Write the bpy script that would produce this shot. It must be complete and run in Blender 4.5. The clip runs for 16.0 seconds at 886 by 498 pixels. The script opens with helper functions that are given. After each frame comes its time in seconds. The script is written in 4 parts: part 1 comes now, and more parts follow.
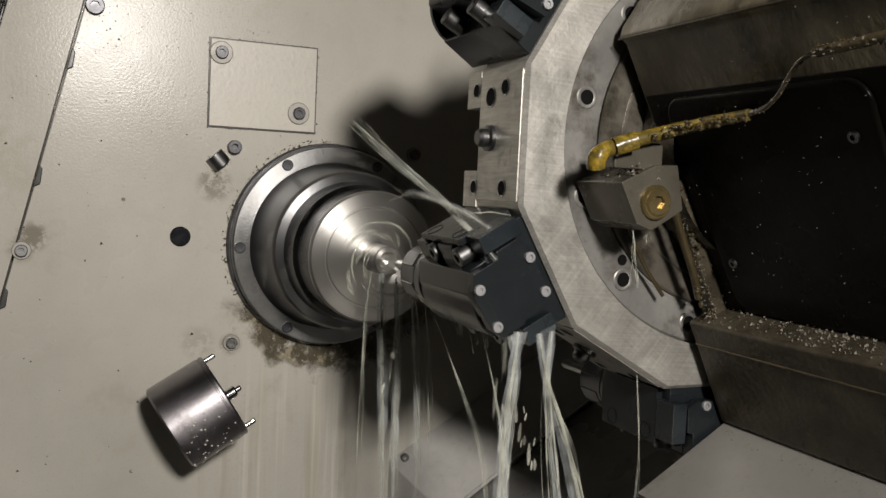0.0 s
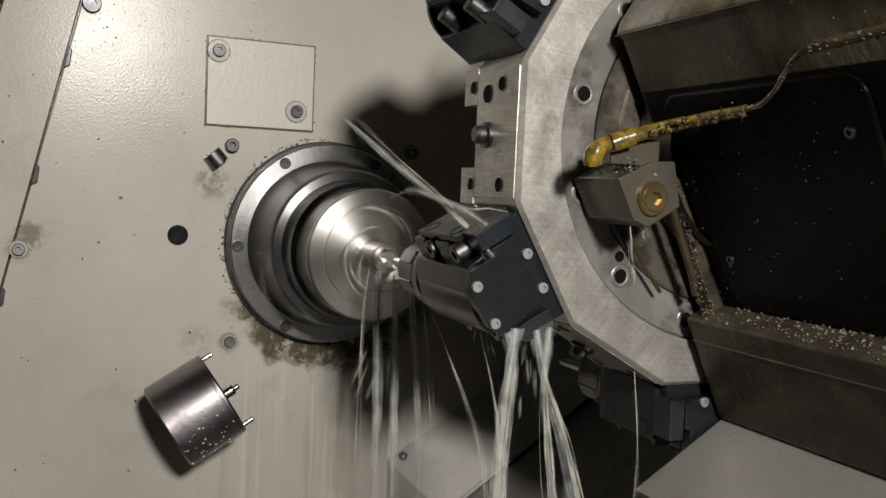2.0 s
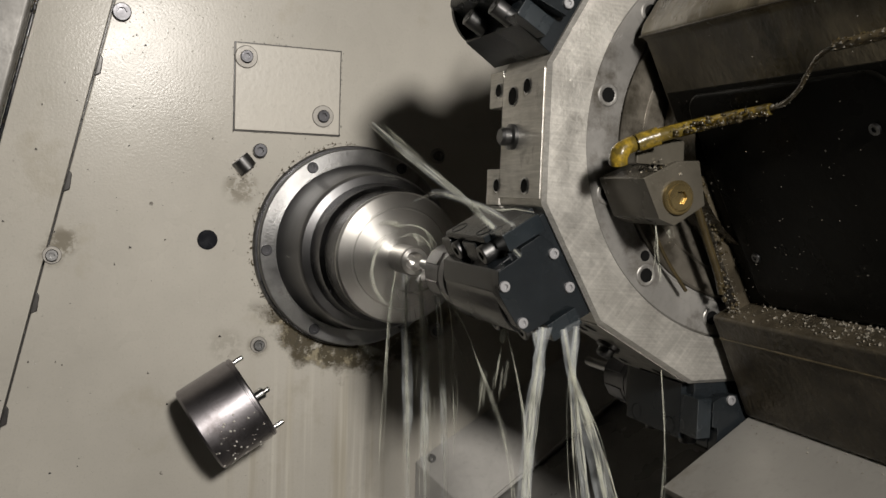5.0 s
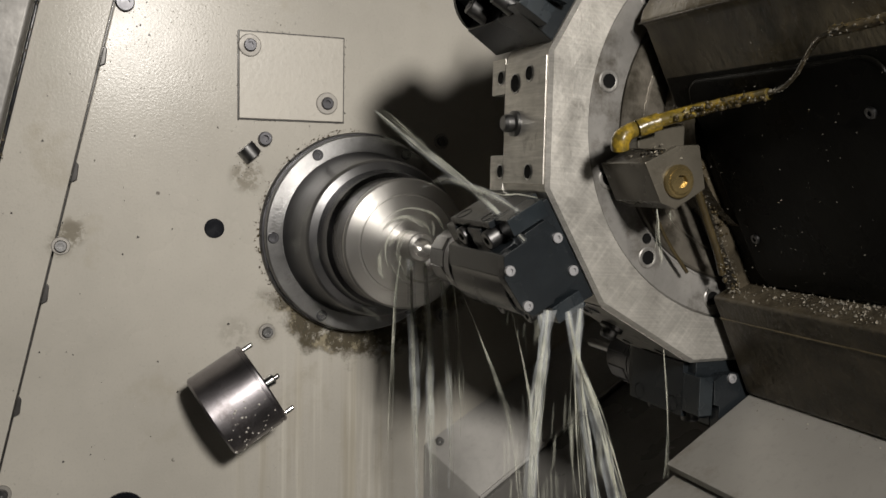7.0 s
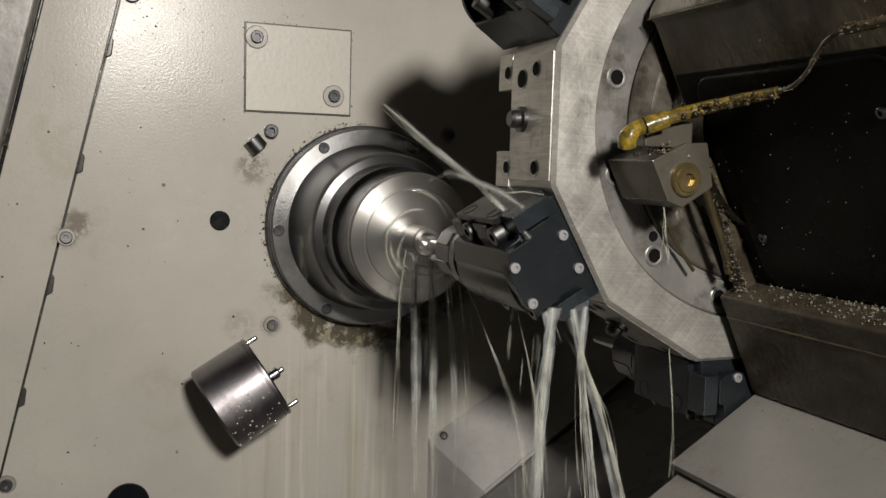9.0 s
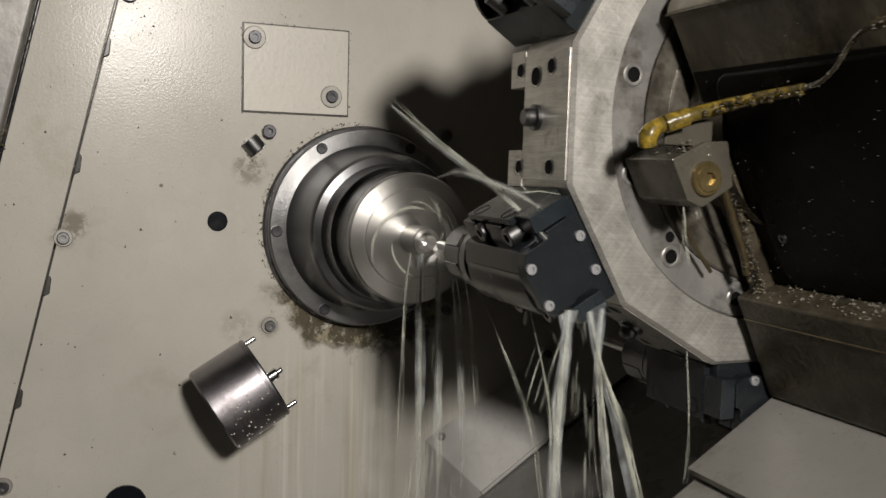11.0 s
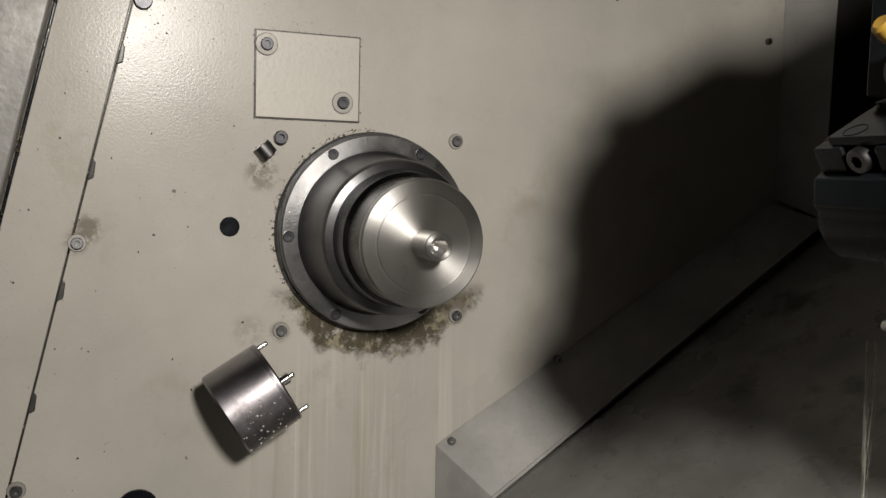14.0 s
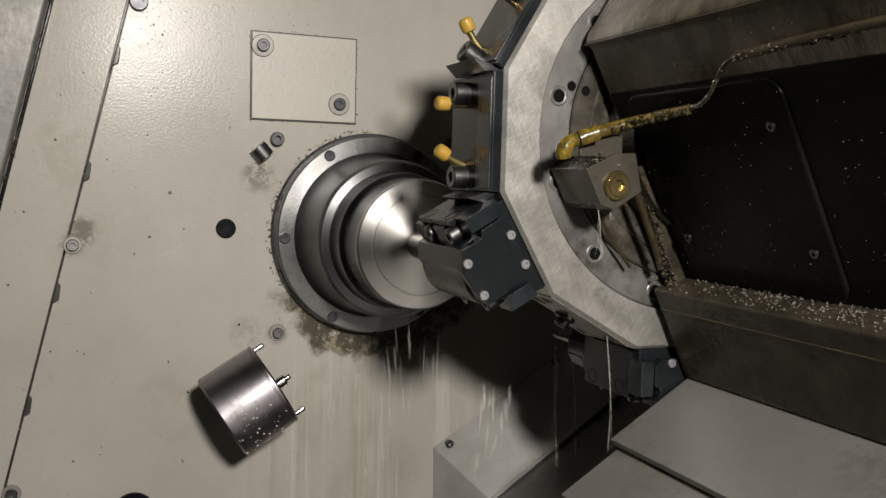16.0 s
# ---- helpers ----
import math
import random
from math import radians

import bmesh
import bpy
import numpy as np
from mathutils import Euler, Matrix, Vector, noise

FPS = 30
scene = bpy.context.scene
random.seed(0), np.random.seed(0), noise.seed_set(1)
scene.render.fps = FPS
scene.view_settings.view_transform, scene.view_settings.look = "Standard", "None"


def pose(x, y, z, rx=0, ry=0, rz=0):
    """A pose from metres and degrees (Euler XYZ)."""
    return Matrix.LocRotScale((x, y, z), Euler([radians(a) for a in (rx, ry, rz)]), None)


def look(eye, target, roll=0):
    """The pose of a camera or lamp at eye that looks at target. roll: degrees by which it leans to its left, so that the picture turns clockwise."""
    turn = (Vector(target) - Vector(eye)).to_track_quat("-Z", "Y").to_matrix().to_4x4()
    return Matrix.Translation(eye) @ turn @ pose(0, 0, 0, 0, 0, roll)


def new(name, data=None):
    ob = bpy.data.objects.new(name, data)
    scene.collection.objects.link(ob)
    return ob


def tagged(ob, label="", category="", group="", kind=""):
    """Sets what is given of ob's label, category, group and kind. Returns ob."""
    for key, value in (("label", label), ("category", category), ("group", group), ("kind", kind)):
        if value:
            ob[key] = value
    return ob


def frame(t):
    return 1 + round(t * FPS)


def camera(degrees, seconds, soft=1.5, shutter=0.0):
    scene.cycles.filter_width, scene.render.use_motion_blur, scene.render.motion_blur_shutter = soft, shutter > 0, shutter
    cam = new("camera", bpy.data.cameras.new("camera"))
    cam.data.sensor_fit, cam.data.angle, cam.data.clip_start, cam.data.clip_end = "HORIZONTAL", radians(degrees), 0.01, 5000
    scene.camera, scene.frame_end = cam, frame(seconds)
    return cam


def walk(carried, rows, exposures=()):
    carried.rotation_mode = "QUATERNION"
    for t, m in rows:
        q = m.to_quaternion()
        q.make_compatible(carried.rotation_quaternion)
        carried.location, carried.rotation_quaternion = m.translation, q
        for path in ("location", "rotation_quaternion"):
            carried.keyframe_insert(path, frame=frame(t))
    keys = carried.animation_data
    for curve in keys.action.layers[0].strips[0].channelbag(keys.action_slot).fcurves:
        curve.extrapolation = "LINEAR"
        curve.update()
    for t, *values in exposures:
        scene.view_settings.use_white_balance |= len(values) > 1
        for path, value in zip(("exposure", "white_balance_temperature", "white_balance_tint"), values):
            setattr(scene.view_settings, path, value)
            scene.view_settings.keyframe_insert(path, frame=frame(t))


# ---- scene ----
cam = camera(53.0, 16.0, soft=1.5, shutter=0.5)
PATH = [
    (0, pose(-0.2592, -0.9027, 0.0631, 86.179, -2.628, -23.268)),
    (0.5, pose(-0.258, -0.9023, 0.0594, 86.367, -2.575, -23.241)),
    (1, pose(-0.2581, -0.9022, 0.0649, 85.997, -2.666, -23.338)),
    (1.5, pose(-0.2591, -0.9012, 0.0625, 86.114, -2.565, -23.456)),
    (2, pose(-0.2586, -0.9021, 0.0612, 86.178, -2.516, -23.385)),
    (2.5, pose(-0.2598, -0.9011, 0.0622, 86.118, -2.466, -23.406)),
    (3, pose(-0.2576, -0.9026, 0.0637, 86.066, -2.405, -23.101)),
    (3.5, pose(-0.2583, -0.9035, 0.067, 85.932, -2.366, -22.802)),
    (4, pose(-0.2612, -0.9026, 0.0636, 86.245, -2.316, -22.357)),
    (6.5, pose(-0.2712, -0.9024, 0.0585, 86.32, -1.297, -22.047)),
    (7, pose(-0.2738, -0.9048, 0.0622, 85.275, -1.111, -22.196)),
    (7.5, pose(-0.2711, -0.9045, 0.0619, 84.9, -1.196, -21.975)),
    (8, pose(-0.2731, -0.902, 0.0614, 84.937, -1.379, -21.889)),
    (8.5, pose(-0.2743, -0.9011, 0.0618, 84.942, -1.462, -21.819)),
    (9, pose(-0.2712, -0.9022, 0.0651, 84.701, -1.586, -21.687)),
    (11.5, pose(-0.2825, -0.8987, 0.061, 85.02, -1.558, -22.496)),
    (12, pose(-0.2844, -0.8997, 0.0559, 85.425, -1.426, -22.408)),
    (12.5, pose(-0.2853, -0.8992, 0.0633, 85.068, -1.538, -22.3)),
    (13, pose(-0.285, -0.8995, 0.0586, 85.418, -1.46, -22.172)),
    (13.5, pose(-0.2852, -0.8987, 0.0581, 85.551, -1.445, -22.091)),
    (14, pose(-0.2867, -0.9005, 0.0616, 85.296, -1.544, -22.082)),
    (14.5, pose(-0.2864, -0.9001, 0.0619, 85.33, -1.565, -22.174)),
    (15, pose(-0.2856, -0.8977, 0.0564, 85.721, -1.454, -22.247)),
    (15.5, pose(-0.285, -0.8996, 0.0589, 85.559, -1.448, -22.224)),
    (16, pose(-0.2823, -0.8996, 0.0581, 85.611, -1.429, -22.055)),
]
walk(cam, PATH, exposures=[(0, 0.0), (16.0, 0.0)])

# ---------------------------------------------------------------- light
world = bpy.data.worlds.new("world")
scene.world = world
world.use_nodes = True
world.node_tree.nodes["Background"].inputs[0].default_value = (0.9, 0.95, 1.0, 1)
world.node_tree.nodes["Background"].inputs[1].default_value = 0.003


def area_lamp(name, eye, target, size, watts, color):
    data = bpy.data.lights.new(name, "AREA")
    data.shape, data.size, data.energy, data.color, data.spread = "DISK", size, watts, color, radians(110)
    ob = new(name, data)
    ob.matrix_world = look(eye, target)
    return ob


# the round work light of the machine, above the camera
area_lamp("work_light", (-0.170, -1.5, 0.435), (-0.10, 0.0, 0.08), 0.125, 7.0, (1.0, 0.942, 0.872))

# ---------------------------------------------------------------- materials


def mat(name, color, rough=0.5, metal=0.0, var=0.15, scale=30.0, bump=0.1, bump_scale=300.0, dark=None, dark_amount=0.0,
        dark_scale=8.0, rough_var=0.15, spec=0.5, stretch=(1, 1, 1), coat=0.0, distort=0.0, aniso=0.0, scratch=0.0):
    """Procedural surface: broad stain, fine grain, uneven gloss, fine relief. Object coordinates, in metres."""
    m = bpy.data.materials.new(name)
    m.use_nodes = True
    n, l = m.node_tree.nodes, m.node_tree.links
    b = n["Principled BSDF"]
    b.inputs["Metallic"].default_value = metal
    b.inputs["Specular IOR Level"].default_value = spec
    b.inputs["Coat Weight"].default_value = coat
    b.inputs["Coat Roughness"].default_value = 0.15
    if aniso:
        tg = n.new("ShaderNodeTangent")
        tg.direction_type, tg.axis = "RADIAL", "Y"
        b.inputs["Anisotropic"].default_value = aniso
        b.inputs["Anisotropic Rotation"].default_value = 0.25
        l.new(tg.outputs["Tangent"], b.inputs["Tangent"])
    tc = n.new("ShaderNodeTexCoord")
    mp = n.new("ShaderNodeMapping")
    mp.inputs["Scale"].default_value = stretch
    l.new(tc.outputs["Object"], mp.inputs["Vector"])

    def tex(s, detail=5.0, rgh=0.6):
        t = n.new("ShaderNodeTexNoise")
        t.inputs["Scale"].default_value, t.inputs["Detail"].default_value = s, detail
        t.inputs["Roughness"].default_value, t.inputs["Distortion"].default_value = rgh, distort
        l.new(mp.outputs["Vector"], t.inputs["Vector"])
        return t.outputs["Fac"]

    def ramp(fac, lo, hi, a, c):
        r = n.new("ShaderNodeMapRange")
        r.inputs["From Min"].default_value, r.inputs["From Max"].default_value = lo, hi
        r.inputs["To Min"].default_value, r.inputs["To Max"].default_value = a, c
        l.new(fac, r.inputs["Value"])
        return r.outputs["Result"]

    def mix(fac, a, c):
        x = n.new("ShaderNodeMix")
        x.data_type = "RGBA"
        l.new(fac, x.inputs["Factor"])
        for sock, v in ((x.inputs["A"], a), (x.inputs["B"], c)):
            if isinstance(v, tuple):
                sock.default_value = (*v, 1)
            else:
                l.new(v, sock)
        return x.outputs["Result"]

    big, fine = tex(scale), tex(bump_scale, 3.0)
    lo = tuple(max(0.0, c * (1 - var)) for c in color)
    hi = tuple(min(1.0, c * (1 + var)) for c in color)
    col = mix(ramp(big, 0.3, 0.7, 0, 1), lo, hi)
    col = mix(ramp(fine, 0.55, 0.75, 0, 0.35), col, tuple(c * 0.7 for c in color))
    if dark:
        col = mix(ramp(tex(dark_scale, 8.0, 0.7), 0.68 - 0.3 * dark_amount, 0.78 - 0.2 * dark_amount, 0, 0.85), col, dark)
    if scratch:
        for turn, long in ((38, 260), (-52, 190), (4, 330)):
            sm = n.new("ShaderNodeMapping")
            sm.vector_type = "TEXTURE"
            sm.inputs["Rotation"].default_value = (0, radians(turn), 0)
            sm.inputs["Scale"].default_value = (1 / 14, 1 / 20, 1 / long)
            l.new(tc.outputs["Object"], sm.inputs["Vector"])
            sn = n.new("ShaderNodeTexNoise")
            sn.inputs["Scale"].default_value, sn.inputs["Detail"].default_value = 2.2, 4.0
            l.new(sm.outputs["Vector"], sn.inputs["Vector"])
            col = mix(ramp(sn.outputs["Fac"], 0.52, 0.70, 0, scratch), col, tuple(min(1.0, c * 1.7) for c in color))
            col = mix(ramp(sn.outputs["Fac"], 0.48, 0.30, 0, scratch), col, tuple(c * 0.5 for c in color))
    l.new(col, b.inputs["Base Color"])
    l.new(ramp(tex(scale * 0.6), 0.3, 0.7, max(0.03, rough - rough_var), min(1.0, rough + rough_var)), b.inputs["Roughness"])
    if bump:
        bp = n.new("ShaderNodeBump")
        bp.inputs["Strength"].default_value, bp.inputs["Distance"].default_value = bump, 0.001
        l.new(fine, bp.inputs["Height"])
        l.new(bp.outputs["Normal"], b.inputs["Normal"])
    return m


PAINT = mat("cream_paint", (0.470, 0.449, 0.400), 0.28, 0, 0.10, 6, 0.13, 420, (0.39, 0.36, 0.295), 0.35, 9, 0.1, spec=0.25)


def stain_wall(m):
    """Residue under the spindle, drip streaks below it and smudges by the fittings, on the wall's own coordinates."""
    n, l = m.node_tree.nodes, m.node_tree.links
    b = n["Principled BSDF"]
    base = b.inputs["Base Color"].links[0].from_socket
    tc = n.new("ShaderNodeTexCoord")
    sep = n.new("ShaderNodeSeparateXYZ")
    l.new(tc.outputs["Object"], sep.inputs[0])

    def math_node(op, a, c=None):
        x = n.new("ShaderNodeMath")
        x.operation = op
        for i, v in enumerate((a, c)):
            if v is None:
                continue
            if isinstance(v, (int, float)):
                x.inputs[i].default_value = v
            else:
                l.new(v, x.inputs[i])
        return x.outputs[0]

    def span(v, lo, hi, a=0.0, c=1.0):
        r = n.new("ShaderNodeMapRange")
        r.interpolation_type = "SMOOTHSTEP"
        r.inputs["From Min"].default_value, r.inputs["From Max"].default_value = lo, hi
        r.inputs["To Min"].default_value, r.inputs["To Max"].default_value = a, c
        l.new(v, r.inputs["Value"])
        return r.outputs["Result"]

    def noisy(scale, stretch=(1, 1, 1), detail=6.0):
        mp = n.new("ShaderNodeMapping")
        mp.inputs["Scale"].default_value = stretch
        l.new(tc.outputs["Object"], mp.inputs["Vector"])
        t = n.new("ShaderNodeTexNoise")
        t.inputs["Scale"].default_value, t.inputs["Detail"].default_value, t.inputs["Roughness"].default_value = scale, detail, 0.68
        l.new(mp.outputs["Vector"], t.inputs["Vector"])
        return t.outputs["Fac"]

    def blend(fac, a, c):
        x = n.new("ShaderNodeMix")
        x.data_type = "RGBA"
        l.new(fac, x.inputs["Factor"])
        l.new(a, x.inputs["A"])
        x.inputs["B"].default_value = (*c, 1)
        return x.outputs["Result"]

    X, Z = sep.outputs["X"], sep.outputs["Z"]
    r = math_node("SQRT", math_node("ADD", math_node("MULTIPLY", X, X), math_node("MULTIPLY", Z, Z)))
    # long drip streaks, pale and dark, below the spindle
    low = span(Z, -0.08, -0.20)
    wide = math_node("MULTIPLY", span(X, -0.16, -0.08), span(X, 0.14, 0.07))
    col = blend(math_node("MULTIPLY", math_node("MULTIPLY", span(noisy(60, (1, 1, 0.03), 3.0), 0.52, 0.66), low), math_node("MULTIPLY", wide, 0.40)), base, (0.72, 0.70, 0.62))
    col = blend(math_node("MULTIPLY", math_node("MULTIPLY", span(noisy(38, (1, 1, 0.04), 4.0), 0.5, 0.68), low), math_node("MULTIPLY", wide, 0.55)), col, (0.36, 0.32, 0.24))
    # caked residue in a crescent under the flange
    X1, Z1 = math_node("ADD", X, -0.010), math_node("ADD", Z, 0.009)
    r1 = math_node("SQRT", math_node("ADD", math_node("MULTIPLY", X1, X1), math_node("MULTIPLY", Z1, Z1)))
    edge = math_node("ADD", r1, math_node("MULTIPLY", noisy(28), -0.075))
    ring = math_node("MULTIPLY", span(edge, 0.095, 0.078), span(Z, -0.050, -0.078))
    col = blend(math_node("MULTIPLY", ring, span(noisy(70), 0.30, 0.46)), col, (0.088, 0.075, 0.05))
    col = blend(math_node("MULTIPLY", ring, span(noisy(150), 0.55, 0.62)), col, (0.07, 0.062, 0.045))
    col = blend(math_node("MULTIPLY", ring, span(noisy(46), 0.54, 0.62)), col, (0.30, 0.265, 0.185))
    col = blend(math_node("MULTIPLY", ring, span(noisy(210), 0.60, 0.66)), col, (0.46, 0.43, 0.36))
    # smudges beside the screws
    for x0, z0, rad, amt in ((-0.2815, 0.002, 0.018, 0.95), (-0.2915, -0.010, 0.016, 0.6), (-0.118, 0.058, 0.022, 0.75), (-0.098, -0.103, 0.014, 0.8), (0.095, -0.085, 0.022, 0.8), (-0.13, -0.10, 0.022, 0.3)):
        dx, dz = math_node("ADD", X, -x0), math_node("ADD", Z, -z0)
        d = math_node("SQRT", math_node("ADD", math_node("MULTIPLY", dx, dx), math_node("MULTIPLY", dz, dz)))
        f = math_node("MULTIPLY", span(d, rad, rad * 0.4), span(noisy(80), 0.40, 0.54))
        col = blend(math_node("MULTIPLY", f, amt), col, (0.20, 0.18, 0.14))
    # single dark specks
    v = n.new("ShaderNodeTexVoronoi")
    v.inputs["Scale"].default_value = 24
    l.new(tc.outputs["Object"], v.inputs["Vector"])
    col = blend(math_node("MULTIPLY", span(v.outputs["Distance"], 0.06, 0.03), span(noisy(9), 0.52, 0.56)), col, (0.06, 0.05, 0.04))
    l.new(col, b.inputs["Base Color"])


stain_wall(PAINT)
PLATE = mat("plate_paint", (0.51, 0.485, 0.43), 0.42, 0, 0.06, 12, 0.25, 200, (0.42, 0.38, 0.3), 0.1, 20, 0.08)
SHEET = mat("grey_sheet", (0.38, 0.37, 0.35), 0.5, 0.1, 0.2, 14, 0.15, 150, (0.2, 0.19, 0.17), 0.2, 12)
FLOORM = mat("wet_sheet", (0.22, 0.215, 0.205), 0.3, 0.2, 0.3, 9, 0.15, 120, (0.05, 0.05, 0.045), 0.4, 10)
SHELL = mat("dull_shell_paint", (0.042, 0.042, 0.040), 0.5, 0, 0.2, 8, 0.1, 100)
RAILM = mat("dark_rail", (0.050, 0.047, 0.044), 0.45, 0.1, 0.3, 15, 0.2, 120, (0.02, 0.02, 0.02), 0.5, 25)
DOORM = mat("scuffed_rail_steel", (0.15, 0.145, 0.135), 0.42, 0.2, 0.3, 15, 0.2, 120, (0.04, 0.037, 0.03), 0.5, 22)
STEEL = mat("ground_steel", (0.50, 0.50, 0.50), 0.28, 1.0, 0.1, 12, 0.05, 400, (0.3, 0.29, 0.28), 0.2, 18, 0.08)
FACED = mat("faced_steel", (0.30, 0.30, 0.30), 0.38, 1.0, 0.22, 30, 0.14, 350, (0.15, 0.145, 0.135), 0.4, 26, 0.12, aniso=0.55)
SHOULDER = mat("dark_turned_steel", (0.155, 0.155, 0.158), 0.36, 1.0, 0.15, 14, 0.05, 400, (0.10, 0.10, 0.10), 0.3, 16, 0.08, aniso=0.75)
TURNED = mat("turned_steel", (0.47, 0.46, 0.44), 0.38, 1.0, 0.08, 20, 0.05, 500, (0.36, 0.34, 0.31), 0.3, 30, 0.07, aniso=0.8)
BLACKSTEEL = mat("black_steel", (0.13, 0.13, 0.137), 0.28, 1.0, 0.25, 20, 0.08, 300, (0.03, 0.03, 0.03), 0.3, 18)
DISC = mat("disc_steel", (0.53, 0.514, 0.476), 0.42, 0.75, 0.14, 40, 0.14, 300, (0.24, 0.225, 0.20), 0.30, 55, 0.12, stretch=(1.2, 1, 0.9), distort=0.3, scratch=0.20)
HUB = mat("hub_steel", (0.25, 0.243, 0.23), 0.42, 0.55, 0.3, 16, 0.15, 220, (0.07, 0.06, 0.045), 0.5, 22)
# hub steel with the housing's shadow put into its dark colour
SHADED_HUB = mat("shaded_oily_hub_steel", (0.13, 0.118, 0.098), 0.36, 0.5, 0.45, 30, 0.2, 200, (0.03, 0.025, 0.016), 0.6, 26)
HOLDER = mat("blue_black_oxide", (0.0115, 0.0140, 0.0162), 0.25, 0.0, 0.3, 25, 0.06, 300, (0.008, 0.010, 0.012), 0.2, 20, 0.08, spec=0.32)
LUG = mat("blue_oxide", (0.017, 0.022, 0.026), 0.25, 0.1, 0.3, 30, 0.08, 250, None, 0)
WASH = mat("dull_washer", (0.32, 0.305, 0.28), 0.5, 0.3, 0.15, 60, 0.1, 300)
BOLT = mat("bolt_steel", (0.17, 0.17, 0.17), 0.36, 1.0, 0.2, 60, 0.06, 500, (0.12, 0.12, 0.12), 0.2, 60)
DARKBOLT = mat("black_bolt", (0.06, 0.06, 0.065), 0.32, 0.8, 0.3, 60, 0.06, 500)
HOLE = mat("hole_dark", (0.006, 0.006, 0.006), 0.6, 0, 0.2, 40, 0.05, 300, spec=0.05)
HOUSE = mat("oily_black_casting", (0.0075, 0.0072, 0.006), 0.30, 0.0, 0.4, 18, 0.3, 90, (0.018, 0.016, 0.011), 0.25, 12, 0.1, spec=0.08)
CASTING = mat("brown_oily_casting", (0.125, 0.107, 0.072), 0.30, 0.0, 0.6, 30, 0.6, 150, (0.012, 0.011, 0.008), 0.65, 22, 0.12, spec=0.35, stretch=(1, 1, 0.5))
LEDGE = mat("oily_ledge", (0.062, 0.052, 0.036), 0.30, 0.0, 0.5, 40, 0.9, 190, (0.02, 0.018, 0.013), 0.4, 14, 0.1, spec=0.3)
BRASSY = mat("oily_brass", (0.34, 0.26, 0.12), 0.25, 0.85, 0.3, 40, 0.2, 160, (0.10, 0.07, 0.03), 0.4, 40)
OILBLOCK = mat("oily_block_steel", (0.11, 0.10, 0.08), 0.3, 0.4, 0.3, 20, 0.25, 130, (0.05, 0.042, 0.028), 0.4, 18, 0.1)
YELLOW = mat("yellow_pipe", (0.44, 0.29, 0.025), 0.3, 0.0, 0.4, 50, 0.5, 160, (0.020, 0.020, 0.010), 1.3, 75)
GREASE = mat("brown_grease", (0.045, 0.034, 0.016), 0.22, 0, 0.4, 60, 0.3, 200, (0.015, 0.012, 0.006), 0.4, 80, spec=0.5)
TIP = mat("yellow_plastic", (0.50, 0.30, 0.05), 0.35, 0.0, 0.15, 80, 0.1, 200, (0.2, 0.12, 0.03), 0.2, 90)
SLEEVE = mat("chip_sleeve", (0.09, 0.070, 0.038), 0.4, 0.2, 0.5, 70, 0.6, 120, (0.05, 0.04, 0.02), 0.5, 50)
CUP = mat("brushed_cup", (0.30, 0.285, 0.30), 0.38, 1.0, 0.2, 26, 0.10, 400, (0.17, 0.15, 0.15), 0.5, 30, 0.1)
HEAD = mat("satin_screw_head", (0.33, 0.33, 0.34), 0.45, 0.5, 0.08, 60, 0.04, 400)
PINM = mat("pin_steel", (0.7, 0.7, 0.7), 0.2, 1.0, 0.05, 40, 0.02, 500)
RUBBER = mat("black_plug", (0.008, 0.009, 0.012), 0.22, 0, 0.2, 60, 0.1, 300, spec=0.2)
WAYM = mat("way_cover_steel", (0.285, 0.275, 0.253), 0.40, 0.2, 0.12, 9, 0.08, 200, (0.13, 0.11, 0.08), 0.35, 7, 0.1)
CHIP = mat("metal_chips", (0.58, 0.54, 0.46), 0.22, 0.65, 0.4, 80, 0.0, 300)
COOLANT = mat("milky_coolant", (0.74, 0.75, 0.64), 0.15, 0, 0.06, 60, 0.0, 300)


def clear_patches(m, lo, hi):
    """Liquid that is milky in places and clear in others."""
    n, l = m.node_tree.nodes, m.node_tree.links
    tc, t, r = n.new("ShaderNodeTexCoord"), n.new("ShaderNodeTexNoise"), n.new("ShaderNodeMapRange")
    t.inputs["Scale"].default_value = 55
    r.inputs["From Min"].default_value, r.inputs["From Max"].default_value = 0.35, 0.65
    r.inputs["To Min"].default_value, r.inputs["To Max"].default_value = lo, hi
    l.new(tc.outputs["Object"], t.inputs["Vector"])
    l.new(t.outputs["Fac"], r.inputs["Value"])
    l.new(r.outputs["Result"], n["Principled BSDF"].inputs["Alpha"])


clear_patches(COOLANT, 0.12, 0.40)
SHEETM = mat("thin_coolant_sheet", (0.70, 0.74, 0.76), 0.08, 0, 0.06, 60, 0.0, 300)
clear_patches(SHEETM, 0.04, 0.17)

# ---------------------------------------------------------------- mesh helpers


def part(name, bm, material, parent=None, label="", m=None, smooth=True):
    """Link a bmesh as one mesh object, under a thing or part where one is given."""
    bmesh.ops.recalc_face_normals(bm, faces=bm.faces)
    me = bpy.data.meshes.new(name)
    bm.to_mesh(me)
    bm.free()
    me.materials.append(material)
    if smooth:
        me.shade_smooth()
        me.set_sharp_from_angle(angle=radians(32))
    ob = new(name, me)
    if smooth:
        even = ob.modifiers.new("flat_faces", "WEIGHTED_NORMAL")
        even.keep_sharp = True
    if parent is not None:
        ob.parent = parent
    if m is not None:
        ob.matrix_basis = m
    if label:
        tagged(ob, label)
    return ob


def share(ob, name, parent, m):
    """Another object on the same mesh."""
    o = new(name, ob.data)
    o.parent = parent
    o.matrix_basis = m
    return o


